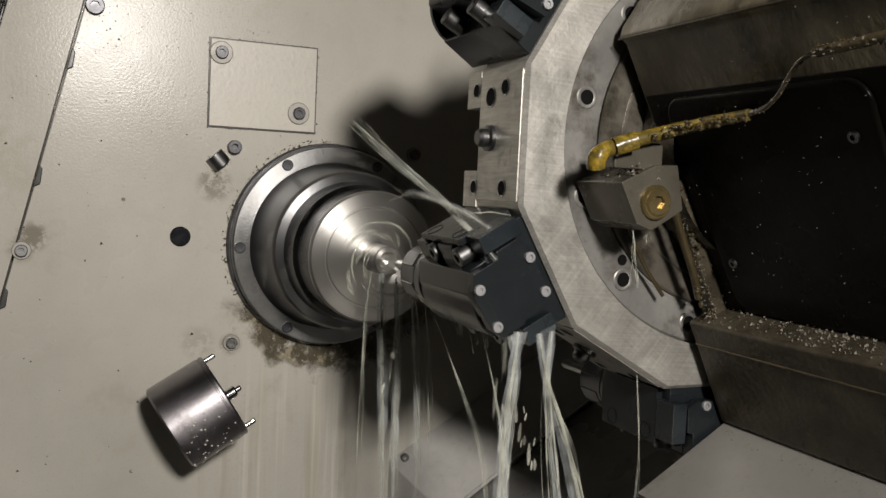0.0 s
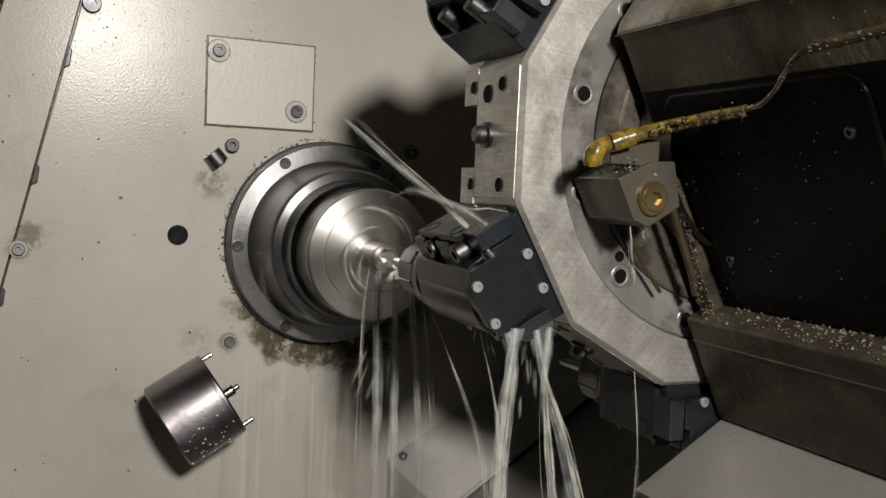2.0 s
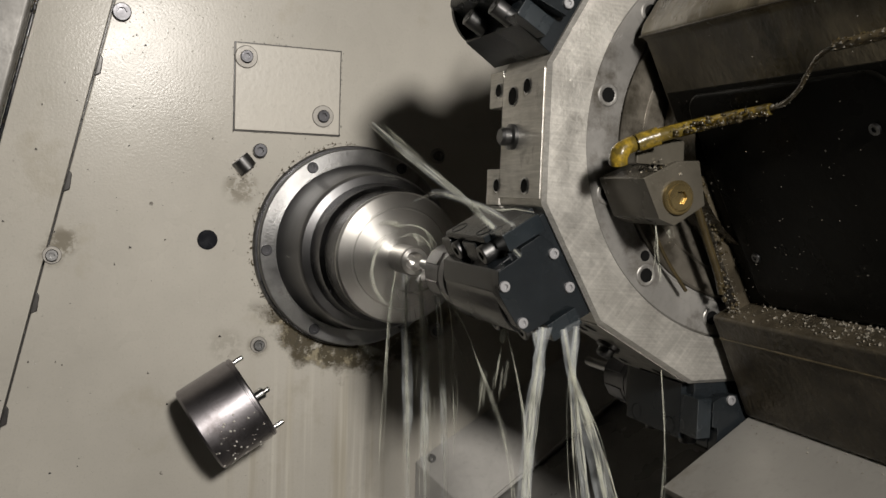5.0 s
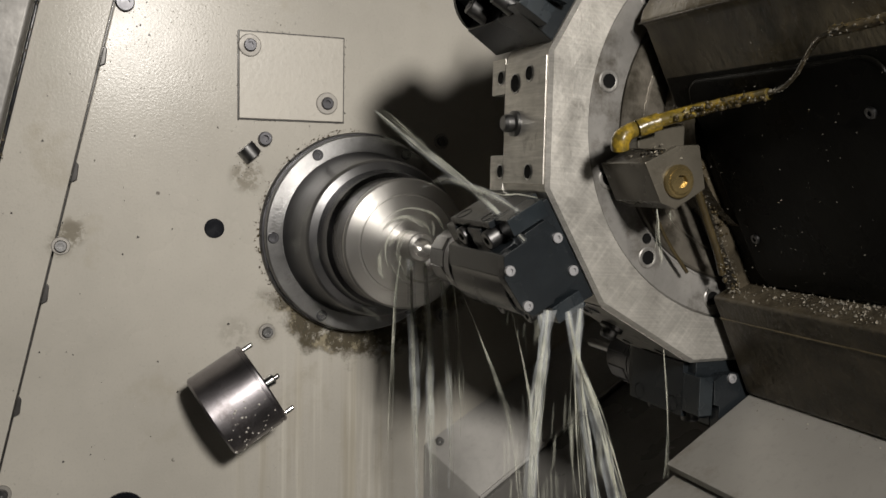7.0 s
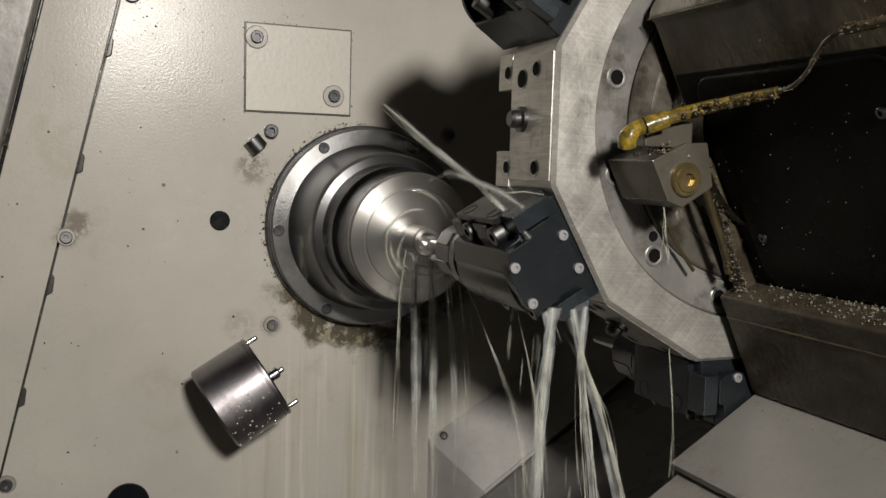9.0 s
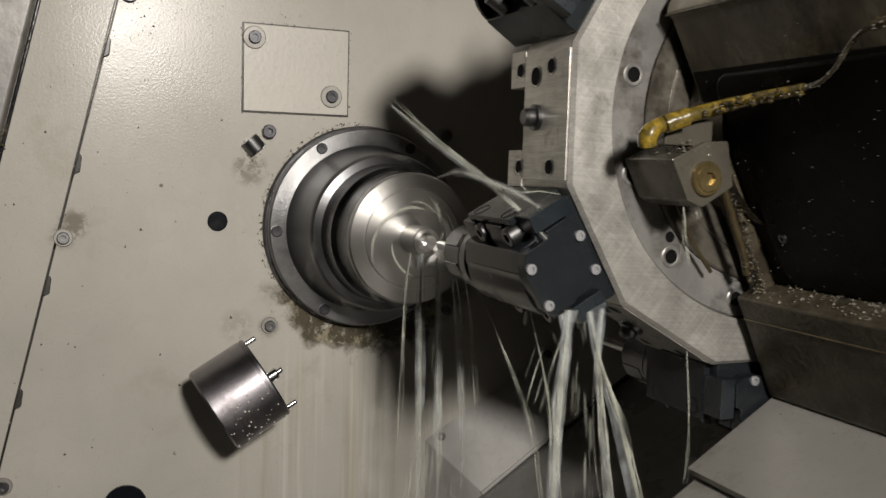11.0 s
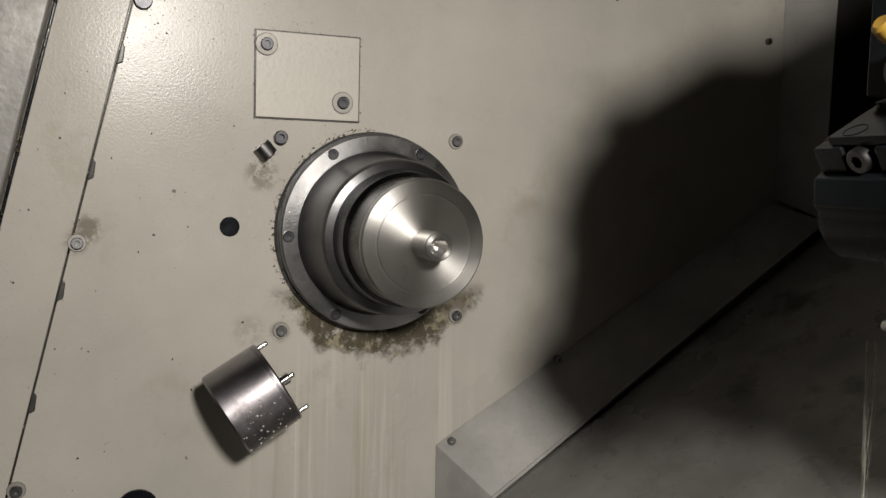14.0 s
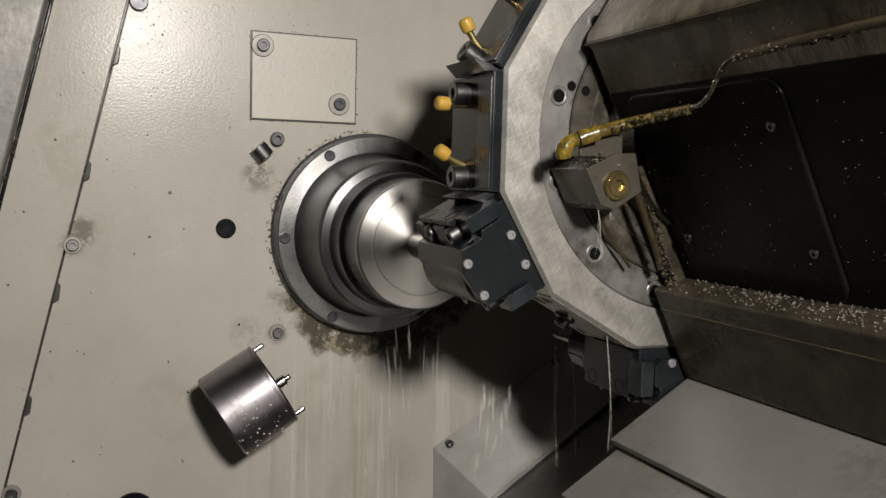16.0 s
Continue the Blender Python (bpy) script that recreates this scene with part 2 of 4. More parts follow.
def empty(name, label, category, group="", kind="", m=None):
    ob = new(name)
    ob.empty_display_size = 0.02
    if m is not None:
        ob.matrix_basis = m
    return tagged(ob, label, category, group, kind)


def bevel(bm, w, seg=2, angle=30):
    if w > 0:
        edges = [e for e in bm.edges if len(e.link_faces) == 2 and e.calc_face_angle(0) > radians(angle)]
        bmesh.ops.bevel(bm, geom=edges, offset=w, segments=seg, profile=0.5, affect="EDGES", clamp_overlap=True)
    return bm


def block(x0, x1, y0, y1, z0, z1, w=0.001, bm=None):
    b = bmesh.new()
    bmesh.ops.create_cube(b, size=1)
    for v in b.verts:
        v.co = Vector(((x0 + x1) / 2 + v.co.x * (x1 - x0), (y0 + y1) / 2 + v.co.y * (y1 - y0), (z0 + z1) / 2 + v.co.z * (z1 - z0)))
    bevel(b, w)
    return b


def prism(pts, y0, y1, w=0.001, seg=2):
    """A polygon in x, z drawn out along y."""
    b = bmesh.new()
    f0 = [b.verts.new((x, y0, z)) for x, z in pts]
    f1 = [b.verts.new((x, y1, z)) for x, z in pts]
    b.faces.new(f0)
    b.faces.new(f1[::-1])
    k = len(pts)
    for i in range(k):
        b.faces.new((f0[i], f0[(i + 1) % k], f1[(i + 1) % k], f1[i]))
    bmesh.ops.recalc_face_normals(b, faces=b.faces)
    bevel(b, w, seg)
    return b


def lathe(profile, seg=96, close=True):
    """Turn (radius, y) pairs about the y axis."""
    b = bmesh.new()
    rings = []
    for r, y in profile:
        if r < 1e-6:
            rings.append([b.verts.new((0, y, 0))])
        else:
            rings.append([b.verts.new((r * math.cos(2 * math.pi * i / seg), y, r * math.sin(2 * math.pi * i / seg))) for i in range(seg)])
    for p, q in zip(rings, rings[1:]):
        for i in range(seg):
            j = (i + 1) % seg
            if len(p) == 1 and len(q) > 1:
                b.faces.new((p[0], q[i], q[j]))
            elif len(q) == 1 and len(p) > 1:
                b.faces.new((p[i], p[j], q[0]))
            elif len(p) > 1:
                b.faces.new((p[i], p[j], q[j], q[i]))
    return b


def tube(points, radii, seg=12, caps=True):
    """A round tube along points."""
    b = bmesh.new()
    pts = [Vector(p) for p in points]
    if not hasattr(radii, "__len__"):
        radii = [radii] * len(pts)
    rings = []
    up = Vector((0.13, 0.31, 0.94))
    for i, p in enumerate(pts):
        d = (pts[min(i + 1, len(pts) - 1)] - pts[max(i - 1, 0)]).normalized()
        s = d.cross(up).normalized()
        t = s.cross(d)
        rings.append([b.verts.new(p + radii[i] * (math.cos(2 * math.pi * k / seg) * s + math.sin(2 * math.pi * k / seg) * t)) for k in range(seg)])
    for p, q in zip(rings, rings[1:]):
        for i in range(seg):
            b.faces.new((p[i], p[(i + 1) % seg], q[(i + 1) % seg], q[i]))
    if caps:
        b.faces.new(rings[0][::-1])
        b.faces.new(rings[-1])
    return b


def smooth_line(points, n=6):
    """Catmull-Rom through the points."""
    p = [Vector(q) for q in points]
    p = [p[0] * 2 - p[1]] + p + [p[-1] * 2 - p[-2]]
    out = []
    for i in range(1, len(p) - 2):
        for k in range(n):
            t = k / n
            out.append(0.5 * (2 * p[i] + (p[i + 1] - p[i - 1]) * t + (2 * p[i - 1] - 5 * p[i] + 4 * p[i + 1] - p[i + 2]) * t * t
                              + (3 * p[i] - p[i - 1] - 3 * p[i + 1] + p[i + 2]) * t ** 3))
    out.append(p[-2])
    return out


def to_axis(d):
    """Turns -y to the direction d."""
    return Vector((0, -1, 0)).rotation_difference(Vector(d)).to_matrix().to_4x4()


def cap_bolt(r, h, seg=28):
    """Socket head screw along -y, its base at y = 0: head with a hexagon socket."""
    hx = r * 0.52
    b = lathe([(r, 0), (r, -h + r * 0.1), (r * 0.9, -h), (hx * 1.1, -h)], seg)
    ring = [v for v in b.verts if abs((v.co.x ** 2 + v.co.z ** 2) ** 0.5 - hx * 1.1) < 1e-6]
    ring.sort(key=lambda v: math.atan2(v.co.z, v.co.x))
    top, low = [], []
    for v in ring:
        a = math.atan2(v.co.z, v.co.x)
        k = hx * math.cos(math.pi / 6) / math.cos((a % (math.pi / 3)) - math.pi / 6)
        top.append(b.verts.new((k * math.cos(a), -h, k * math.sin(a))))
        low.append(b.verts.new((k * math.cos(a), -h * 0.4, k * math.sin(a))))
    for i in range(seg):
        j = (i + 1) % seg
        b.faces.new((ring[i], ring[j], top[j], top[i]))
        b.faces.new((top[i], top[j], low[j], low[i]))
    b.faces.new(low)
    return b


def washer(r, hole, t):
    return lathe([(hole, 0), (hole, -t), (r * 0.93, -t), (r, -t * 0.6), (r, 0)], 32)


SLOPE = radians(31.84)
AX = Vector((math.cos(SLOPE), 0, math.sin(SLOPE)))
UP = Vector((-math.sin(SLOPE), 0, math.cos(SLOPE)))

# ---------------------------------------------------------------- the headstock wall


def wall_panels():
    # the seam runs from top to bottom, leaning; two painted sheets with a dark joint between
    def seam(z):
        return -0.2970 + 0.2395 * (z + 0.0130)
    main = [(seam(0.8) + 0.0010, 0.8), (0.575, 0.8), (0.575, -0.6), (seam(-0.6) + 0.0010, -0.6)]
    wall = part("wall_headstock", prism(main, 0.0, 0.02, 0.0015), PAINT)
    tagged(wall, "cream painted steel headstock wall, wet and stained with coolant", "wall", kind="structure")
    left = [(seam(0.8) - 0.0006, 0.8), (seam(-0.6) - 0.0006, -0.6), (seam(-0.6) - 0.095, -0.6), (seam(0.8) - 0.095, 0.8)]
    leaf = prism(left, -0.001, 0.02, 0.0015)
    for v in leaf.verts:
        # the strip is bent back a little from the seam
        v.co.y += 0.05 * max(0.0, seam(v.co.z) - v.co.x)
    strip = part("wall_side_strip", leaf, PAINT)
    tagged(strip, "cream painted steel strip beside the headstock wall, spattered", "wall", kind="structure")
    back = part("wall_backing", block(-0.9, 0.9, 0.022, 0.04, -0.8, 0.9, 0), RAILM)
    tagged(back, "dark backing behind the joints of the wall sheets", "wall", kind="structure")
    # dark rail at the edge
    rail = [(seam(0.8) - 0.066, 0.8), (seam(-0.6) - 0.066, -0.6), (seam(-0.6) - 0.2, -0.6), (seam(0.8) - 0.2, 0.8)]
    r = part("door_rail", prism(rail, -0.03, -0.002, 0.004), DOORM)
    tagged(r, "dark grimy steel door rail along the wall", "rail", kind="structure")
    groove = [(seam(0.8) - 0.062, 0.8), (seam(-0.6) - 0.062, -0.6), (seam(-0.6) - 0.0655, -0.6), (seam(0.8) - 0.0655, 0.8)]
    g = part("rail_seal", prism(groove, -0.006, -0.002, 0.001), RUBBER)
    tagged(g, "black rubber seal strip beside the rail", "seal", kind="structure")
    for z in (0.1684, 0.0595, -0.0542, -0.1597):
        tab = part("seam_tab", prism([(seam(z + 0.010) + 0.0004, z + 0.010), (seam(z) + 0.0058, z + 0.006), (seam(z) + 0.0040, z - 0.008), (seam(z - 0.011) + 0.0004, z - 0.011)], -0.0035, -0.0002, 0.001), RAILM)
        tagged(tab, "small dark steel tab over the wall seam", "tab", "tabs on the wall seam")


wall_panels()


def wall_bolt(x, z, r=0.0065, wr=0.0, material=BOLT, label="steel socket head screw in the wall"):
    e = empty("wall_screw", label, "screw", "screws in the headstock wall", m=pose(x, 0, z))
    if wr:
        part("washer", washer(wr, r * 0.8, 0.002), WASH, e)
    part("head", cap_bolt(r, 0.005), material, e, m=pose(0, -0.0015 if wr else 0, 0))
    return e


for x, z in ((-0.2907, -0.0104), (-0.3449, -0.2432), (-0.0972, -0.1013), (0.0924, 0.0994), (0.0979, -0.0923)):
    wall_bolt(x, z, 0.0055, 0.0085)
for x, z in ((-0.2317, 0.2189),):
    wall_bolt(x, z, 0.0085, 0, DARKBOLT, "dark socket head screw in the wall")
for x, z in ((0.5145, 0.2408),):
    wall_bolt(x, z, 0.004)


def cover_plate():
    e = empty("cover_plate", "cream painted square steel cover plate with two screws", "cover plate", m=pose(-0.0726, 0, 0.158))
    part("gasket", block(-0.0545, 0.0545, -0.0018, -0.0002, -0.0439, 0.0439, 0.0003), RAILM, e, "dark dirt line round the plate")
    part("plate", block(-0.0531, 0.0531, -0.004, -0.0002, -0.0425, 0.0425, 0.0008), PLATE, e)
    for x, z in ((-0.0431, 0.0292), (0.0356, -0.0243)):
        w = part("washer", washer(0.0112, 0.004, 0.0018), WASH, e, "dull steel washer", m=pose(x, -0.004, z))
        part("screw", cap_bolt(0.0062, 0.004), DARKBOLT, w, "dark steel screw", m=pose(0, -0.0016, 0))


cover_plate()


def wall_clip():
    e = empty("wall_clip", "small bent steel clip with a screw on the wall", "clip", m=pose(-0.1163, 0, 0.0815, 0, -42, 0))
    pts = [(-0.0090, -0.0002), (0.0105, -0.0002)] + [(0.0008 + 0.0097 * math.cos(radians(15 * k)), -0.002 - 0.0105 * math.sin(radians(15 * k))) for k in range(13)]
    b = prism(pts, -0.0070, 0.0070, 0.0006)
    for v in b.verts:
        v.co = Vector((v.co.x, v.co.z, v.co.y))
    part("saddle", b, BOLT, e, "curved dark steel saddle")
    part("screw", cap_bolt(0.0068, 0.008), DARKBOLT, e, m=pose(0.0215, 0, 0))


wall_clip()
pl = part("wall_plug", lathe([(0.0098, 0), (0.0098, -0.001), (0.0088, -0.0018), (0, -0.0022)], 40), RUBBER, m=pose(-0.1498, 0, 0.0054))
tagged(pl, "black rubber plug in the wall", "plug")
pl = part("lower_wall_plug", lathe([(0.0205, 0), (0.0205, -0.003), (0.0165, -0.003), (0.016, -0.0012), (0, -0.0012)], 48), RUBBER, m=pose(-0.2375, 0, -0.2745))
tagged(pl, "large black rubber grommet low in the wall", "grommet")

# ---------------------------------------------------------------- spindle


def spindle():
    e = empty("spindle_flange", "ground steel spindle flange with screws on the headstock wall", "flange")
    part("seal_ring", lathe([(0.090, -0.0002), (0.1055, -0.0002), (0.1055, -0.004), (0.1040, -0.008), (0.095, -0.008)], 120), DARKBOLT, e, "dark seal ring")
    part("flange_plate", lathe([(0.085, -0.008), (0.1022, -0.008), (0.1022, -0.018), (0.1008, -0.0195), (0.0860, -0.0195), (0.0855, -0.0180), (0.06, -0.0180)], 120), FACED, e)
    for k in range(6):
        a = radians(181.9 - 60 * k)
        part("screw", cap_bolt(0.0056, 0.0028), DARKBOLT, e, m=pose(0.0948 * math.cos(a), -0.0188, 0.0948 * math.sin(a)))
    rot = empty("collet_chuck", "turned steel collet chuck on the spindle nose", "chuck")
    part("shoulder", lathe([(0.04, -0.0185), (0.0850, -0.0185), (0.0838, -0.0215), (0.0818, -0.0260), (0.0800, -0.0340), (0.0788, -0.0460), (0.0778, -0.0640), (0.0772, -0.0800), (0.0764, -0.0836),
                            (0.0745, -0.0858), (0.0640, -0.0872)], 120), SHOULDER, rot, "dark turned shoulder")
    part("groove_ring", lathe([(0.0670, -0.0868), (0.0640, -0.110), (0.0600, -0.114), (0.0590, -0.1500)], 120), BLACKSTEEL, rot, "dark oily ring")
    part("nose", lathe([(0.0590, -0.1460), (0.0594, -0.1470), (0.0594, -0.1506), (0.0578, -0.1524), (0.0462, -0.1532), (0.0458, -0.1522), (0.0444, -0.1522),
                        (0.0440, -0.1537), (0.0125, -0.1537)], 120), TURNED, rot, "bright turned collet nose")
    part("workpiece", lathe([(0.0128, -0.153), (0.0128, -0.1875), (0.0118, -0.1888), (0.0082, -0.1888), (0.0078, -0.184), (0.005, -0.176), (0, -0.174)], 64), TURNED, rot, "drilled steel workpiece")
    return rot


CHUCK = spindle()

# ---------------------------------------------------------------- the round steel cup near the wall


def cup():
    e = empty("probe_cup", "brushed steel cylinder with three pins on a wall bracket", "cylinder", m=pose(-0.140, -0.075, -0.1516) @ to_axis(AX))
    r = 0.0418
    part("body", lathe([(0, 0.028), (r - 0.002, 0.028), (r, 0.026), (r, -0.024), (r - 0.0008, -0.0245), (r - 0.0008, -0.0255), (r, -0.026), (r, -0.028), (r - 0.0015, -0.0295), (0, -0.0295)], 96), CUP, e)
    for a, rr, h, d in ((-0.2, 0.0026, 0.010, 0.036), (1.45, 0.0055, 0.009, 0.015), (3.0, 0.0026, 0.010, 0.036), (1.45, 0.0028, 0.014, 0.015)):
        part("pin", lathe([(rr, -0.029), (rr, -0.029 - h), (rr * 0.7, -0.0295 - h - 0.0008), (0, -0.0295 - h - 0.0008)], 20), PINM, e,
             m=pose(d * math.sin(a) * 0, 0, 0) @ Matrix.Translation((0, 0, 0)) @ Matrix.Translation(to_axis(AX).inverted().to_3x3() @ (UP * d * math.cos(a) + Vector((0, -1, 0)) * d * math.sin(a))))
    b = part("bracket", block(-0.012, 0.012, -0.0735, -0.0005, -0.012, 0.012, 0.002), RAILM, None)
    b.parent = e
    b.matrix_basis = e.matrix_basis.inverted() @ pose(-0.140, 0.0, -0.1516)


cup()

# ---------------------------------------------------------------- trough, side strip and bed


def folded(name, a0, a1, b0, b1, t, material, label, cat):
    """A thin folded sheet between the edges a and b."""
    b = bmesh.new()
    q = [Vector(v) for v in (a0, a1, b1, b0)]
    nrm = (q[1] - q[0]).cross(q[3] - q[0]).normalized()
    if nrm.y < 0:
        nrm = -nrm
    up = [b.verts.new(v) for v in q]
    dn = [b.verts.new(v + nrm * t) for v in q]
    b.faces.new(up)
    b.faces.new(dn[::-1])
    for i in range(4):
        b.faces.new((up[i], up[(i + 1) % 4], dn[(i + 1) % 4], dn[i]))
    bmesh.ops.recalc_face_normals(b, faces=b.faces)
    bevel(b, 0.0008)
    return tagged(part(name, b, material), label, cat, kind="structure")


W0, W1 = Vector((0.078, -0.001, -0.2376)), Vector((0.532, -0.001, 0.0385))
L0, L1 = Vector((0.1255, -0.05, -0.285)), Vector((0.575, -0.05, 0.0185))
folded("trough_ledge", W0, W1, L0, L1, 0.002, SHEET, "grey sheet steel ledge sloping along the foot of the wall", "ledge")
folded("trough_end", W0, W0 + Vector((0.004, 0, -0.3)), L0, L0 + Vector((0.0, 0, -0.3)), 0.002, SHEET, "grey sheet steel end of the sloping ledge", "ledge")
folded("corner_strip", (0.540, -0.001, 0.0435), (0.5335, -0.001, 0.8), (0.572, -0.05, 0.020), (0.5805, -0.05, 0.8), 0.002, SHEET, "grey sheet steel corner strip beside the wall", "strip")
for p in ((0.095, -0.004, -0.2335), (0.2265, -0.004, -0.1475)):
    s = wall_bolt(p[0], p[2], 0.0045)
    s.matrix_basis = Matrix.Translation(p) @ pose(0, 0, 0)


def bed():
    # sloping wet sheet below the ledge, toward the viewer and beyond it
    a = L0 - AX * 0.5 - UP * 0.012
    c = L1 + AX * 0.25 - UP * 0.012
    b = bmesh.new()
    vs = [b.verts.new(v) for v in (a, c, c + Vector((0, -1.6, 0)), a + Vector((0, -1.6, 0)))]
    b.faces.new(vs)
    g = bmesh.ops.extrude_face_region(b, geom=b.faces[:])
    for v in g["geom"]:
        if isinstance(v, bmesh.types.BMVert):
            v.co -= UP * 0.02
    tagged(part("bed_floor", b, FLOORM), "dark wet sloping sheet steel bed floor", "floor", kind="structure")
    tagged(part("ledge_lip", tube([L0 + Vector((0, -0.001, -0.002)), L1 + Vector((0, -0.001, -0.002))], 0.0022, 8), SHEET), "rounded fold along the ledge", "trim", kind="structure")


bed()


def enclosure():
    # plain sheets that close the machine round the view
    for nm, v, lab in (("wall_right", (0.95, 0.97, -1.9, 0.1, -0.9, 0.95), "dark painted sheet steel side of the machine"),
                       ("wall_left", (-0.97, -0.95, -1.9, 0.1, -0.9, 0.95), "painted sheet steel side of the machine"),
                       ("wall_front", (-0.95, 0.95, -1.9, -1.88, -0.9, 0.95), "painted sheet steel end of the machine"),
                       ("ceiling", (-0.95, 0.95, -1.9, 0.1, 0.9, 0.92), "painted sheet steel roof of the machine"),
                       ("floor_pan", (-0.95, 0.95, -1.9, 0.1, -0.9, -0.88), "dark chip pan under the bed")):
        tagged(part(nm, block(*v, 0), SHELL), lab, nm.split("_")[0], kind="structure")


enclosure()

# ---------------------------------------------------------------- turret
TURRET_AT = Vector((0.1642, -0.4226, 0.1019))
DISC_AT = Vector((0.1585, -0.4226, 0.0978))
R_IN = 0.1612
DISC_T = 0.0615


def station(deg):
    """Frame of a station: x outward from its flat, y along the axis, z along the flat."""
    a = radians(deg)
    return Matrix.Rotation(-a, 4, "Y") @ Matrix.Translation((R_IN, 0, 0))


def turret_disc():
    t = empty("turret", "twelve-sided steel tool turret with bolted tool holders", "turret", m=Matrix.Translation(DISC_AT))
    R = R_IN / math.cos(math.pi / 12)
    b = bmesh.new()
    n = 12
    ang = [radians(164.88 + 30 * k) for k in range(n)]
    inner = 96

    def ring(r, y, cnt, ph=0.0):
        return [b.verts.new((r * math.cos(ph + 2 * math.pi * i / cnt), y, r * math.sin(ph + 2 * math.pi * i / cnt))) for i in range(cnt)]
    a0 = ang[0]
    # each side of the polygon is cut in eight so that it meets the round bore
    def poly(r, y):
        vs = []
        for k in range(n):
            p0 = Vector((r * math.cos(ang[k]), y, r * math.sin(ang[k])))
            p1 = Vector((r * math.cos(ang[k] + math.pi / 6), y, r * math.sin(ang[k] + math.pi / 6)))
            for j in range(8):
                vs.append(b.verts.new(p0.lerp(p1, j / 8)))
        return vs
    loops = [poly(R, DISC_T), poly(R, 0.0025), poly(R - 0.0026, 0.0), ring(0.1328, 0.0, inner, a0), ring(0.1328, 0.007, inner, a0), ring(0.10, 0.007, inner, a0),
             ring(0.10, DISC_T, inner, a0)]
    loops.append(loops[0])
    for p, q in zip(loops, loops[1:]):
        for i in range(inner):
            j = (i + 1) % inner
            b.faces.new((p[i], p[j], q[j], q[i]))
    part("disc", b, DISC, t)
    # recessed index ring with counterbored holes
    rg = part("index_ring", lathe([(0.1322, 0.0072), (0.1322, 0.0045), (0.1308, 0.003), (0.1085, 0.003), (0.1075, 0.0045), (0.1065, 0.0045), (0.1065, 0.0072)], 120), HUB, t, "bright index ring with counterbored holes")
    hub = part("hub", lathe([(0.1058, 0.0068), (0.1058, 0.0035), (0.1045, 0.0022), (0.090, 0.0022), (0.089, 0.0035), (0.0875, 0.0022), (0.03, 0.0022)], 120), SHADED_HUB, t, "worn oily steel hub, its colour darkened for shade")
    hole = None
    for k in range(12):
        a = radians(167 + 30 * k)
        m = pose(0.1197 * math.cos(a), 0.003, 0.1197 * math.sin(a))
        if hole is None:
            hole = part("counterbore", lathe([(0.0074, 0.0), (0.0074, -0.0004), (0.0066, -0.0009), (0.0052, -0.0009), (0.0046, -0.0006)], 32), HUB, rg, m=m)
            dark = part("bore", lathe([(0.0047, -0.0008), (0, -0.0008)], 28), HOLE, rg, m=m)
        else:
            share(hole, "counterbore", rg, m)
            share(dark, "bore", rg, m)
    for r, deg, rad, under, y in ((0.1117, 102, 0.0036, rg, 0.0027), (0.0999, 101.6, 0.0036, hub, 0.0019), (0.1117, 222, 0.0036, rg, 0.0027), (0.0999, 281.6, 0.0036, hub, 0.0019)):
        part("tapped_hole", lathe([(rad, 0.0), (0, 0.0)], 24), HOLE, under, m=pose(r * math.cos(radians(deg)), y, r * math.sin(radians(deg))))
    return t


TURRET = turret_disc()


def flat_details(deg):
    """A bare station: back tabs, tapped holes and the locating pin."""
    m = station(deg)
    h = part("station_flat", block(-0.004, 0.0008, 0.004, DISC_T, -0.0405, 0.0405, 0.0004), DISC, TURRET, "bare ground station flat", m=m)
    for z in (-0.0325, 0.0335):
        part("tab", block(-0.02, 0.0008, DISC_T, 0.082, z - 0.0122, z + 0.0122, 0.0006), DISC, h)
    for y, z, r in ((0.0672, -0.0319, 0.0042), (0.0455, -0.0262, 0.0058), (0.0255, -0.0311, 0.0045), (0.0650, 0.0323, 0.0042), (0.0238, 0.0323, 0.0045)):
        part("hole_rim", lathe([(r + 0.0011, -0.0002), (r + 0.0005, -0.0004), (r, -0.0002)], 24), STEEL, h, m=Matrix.Translation((0.0010, y, z)) @ to_axis((1, 0, 0)))
        part("tapped_hole", lathe([(r, -0.0003), (0, -0.0003)], 24), HOLE, h, m=Matrix.Translation((0.0011, y, z)) @ to_axis((1, 0, 0)))
    part("locating_pin", lathe([(0.0085, 0), (0.0085, -0.003), (0.006, -0.004), (0.006, -0.008), (0.0045, -0.010), (0, -0.010)], 32), BOLT, h, "worn steel locating pin",
         m=Matrix.Translation((0.0005, 0.0435, 0.0005)) @ to_axis((1, 0, 0)))


flat_details(179.88)
flat_details(239.88)
for d in (359.88, 29.88, 59.88, 299.88, 329.88):
    part("station_flat", block(-0.004, 0.0008, 0.004, DISC_T, -0.0405, 0.0405, 0.0004), DISC, TURRET, "bare ground station flat", m=station(d))


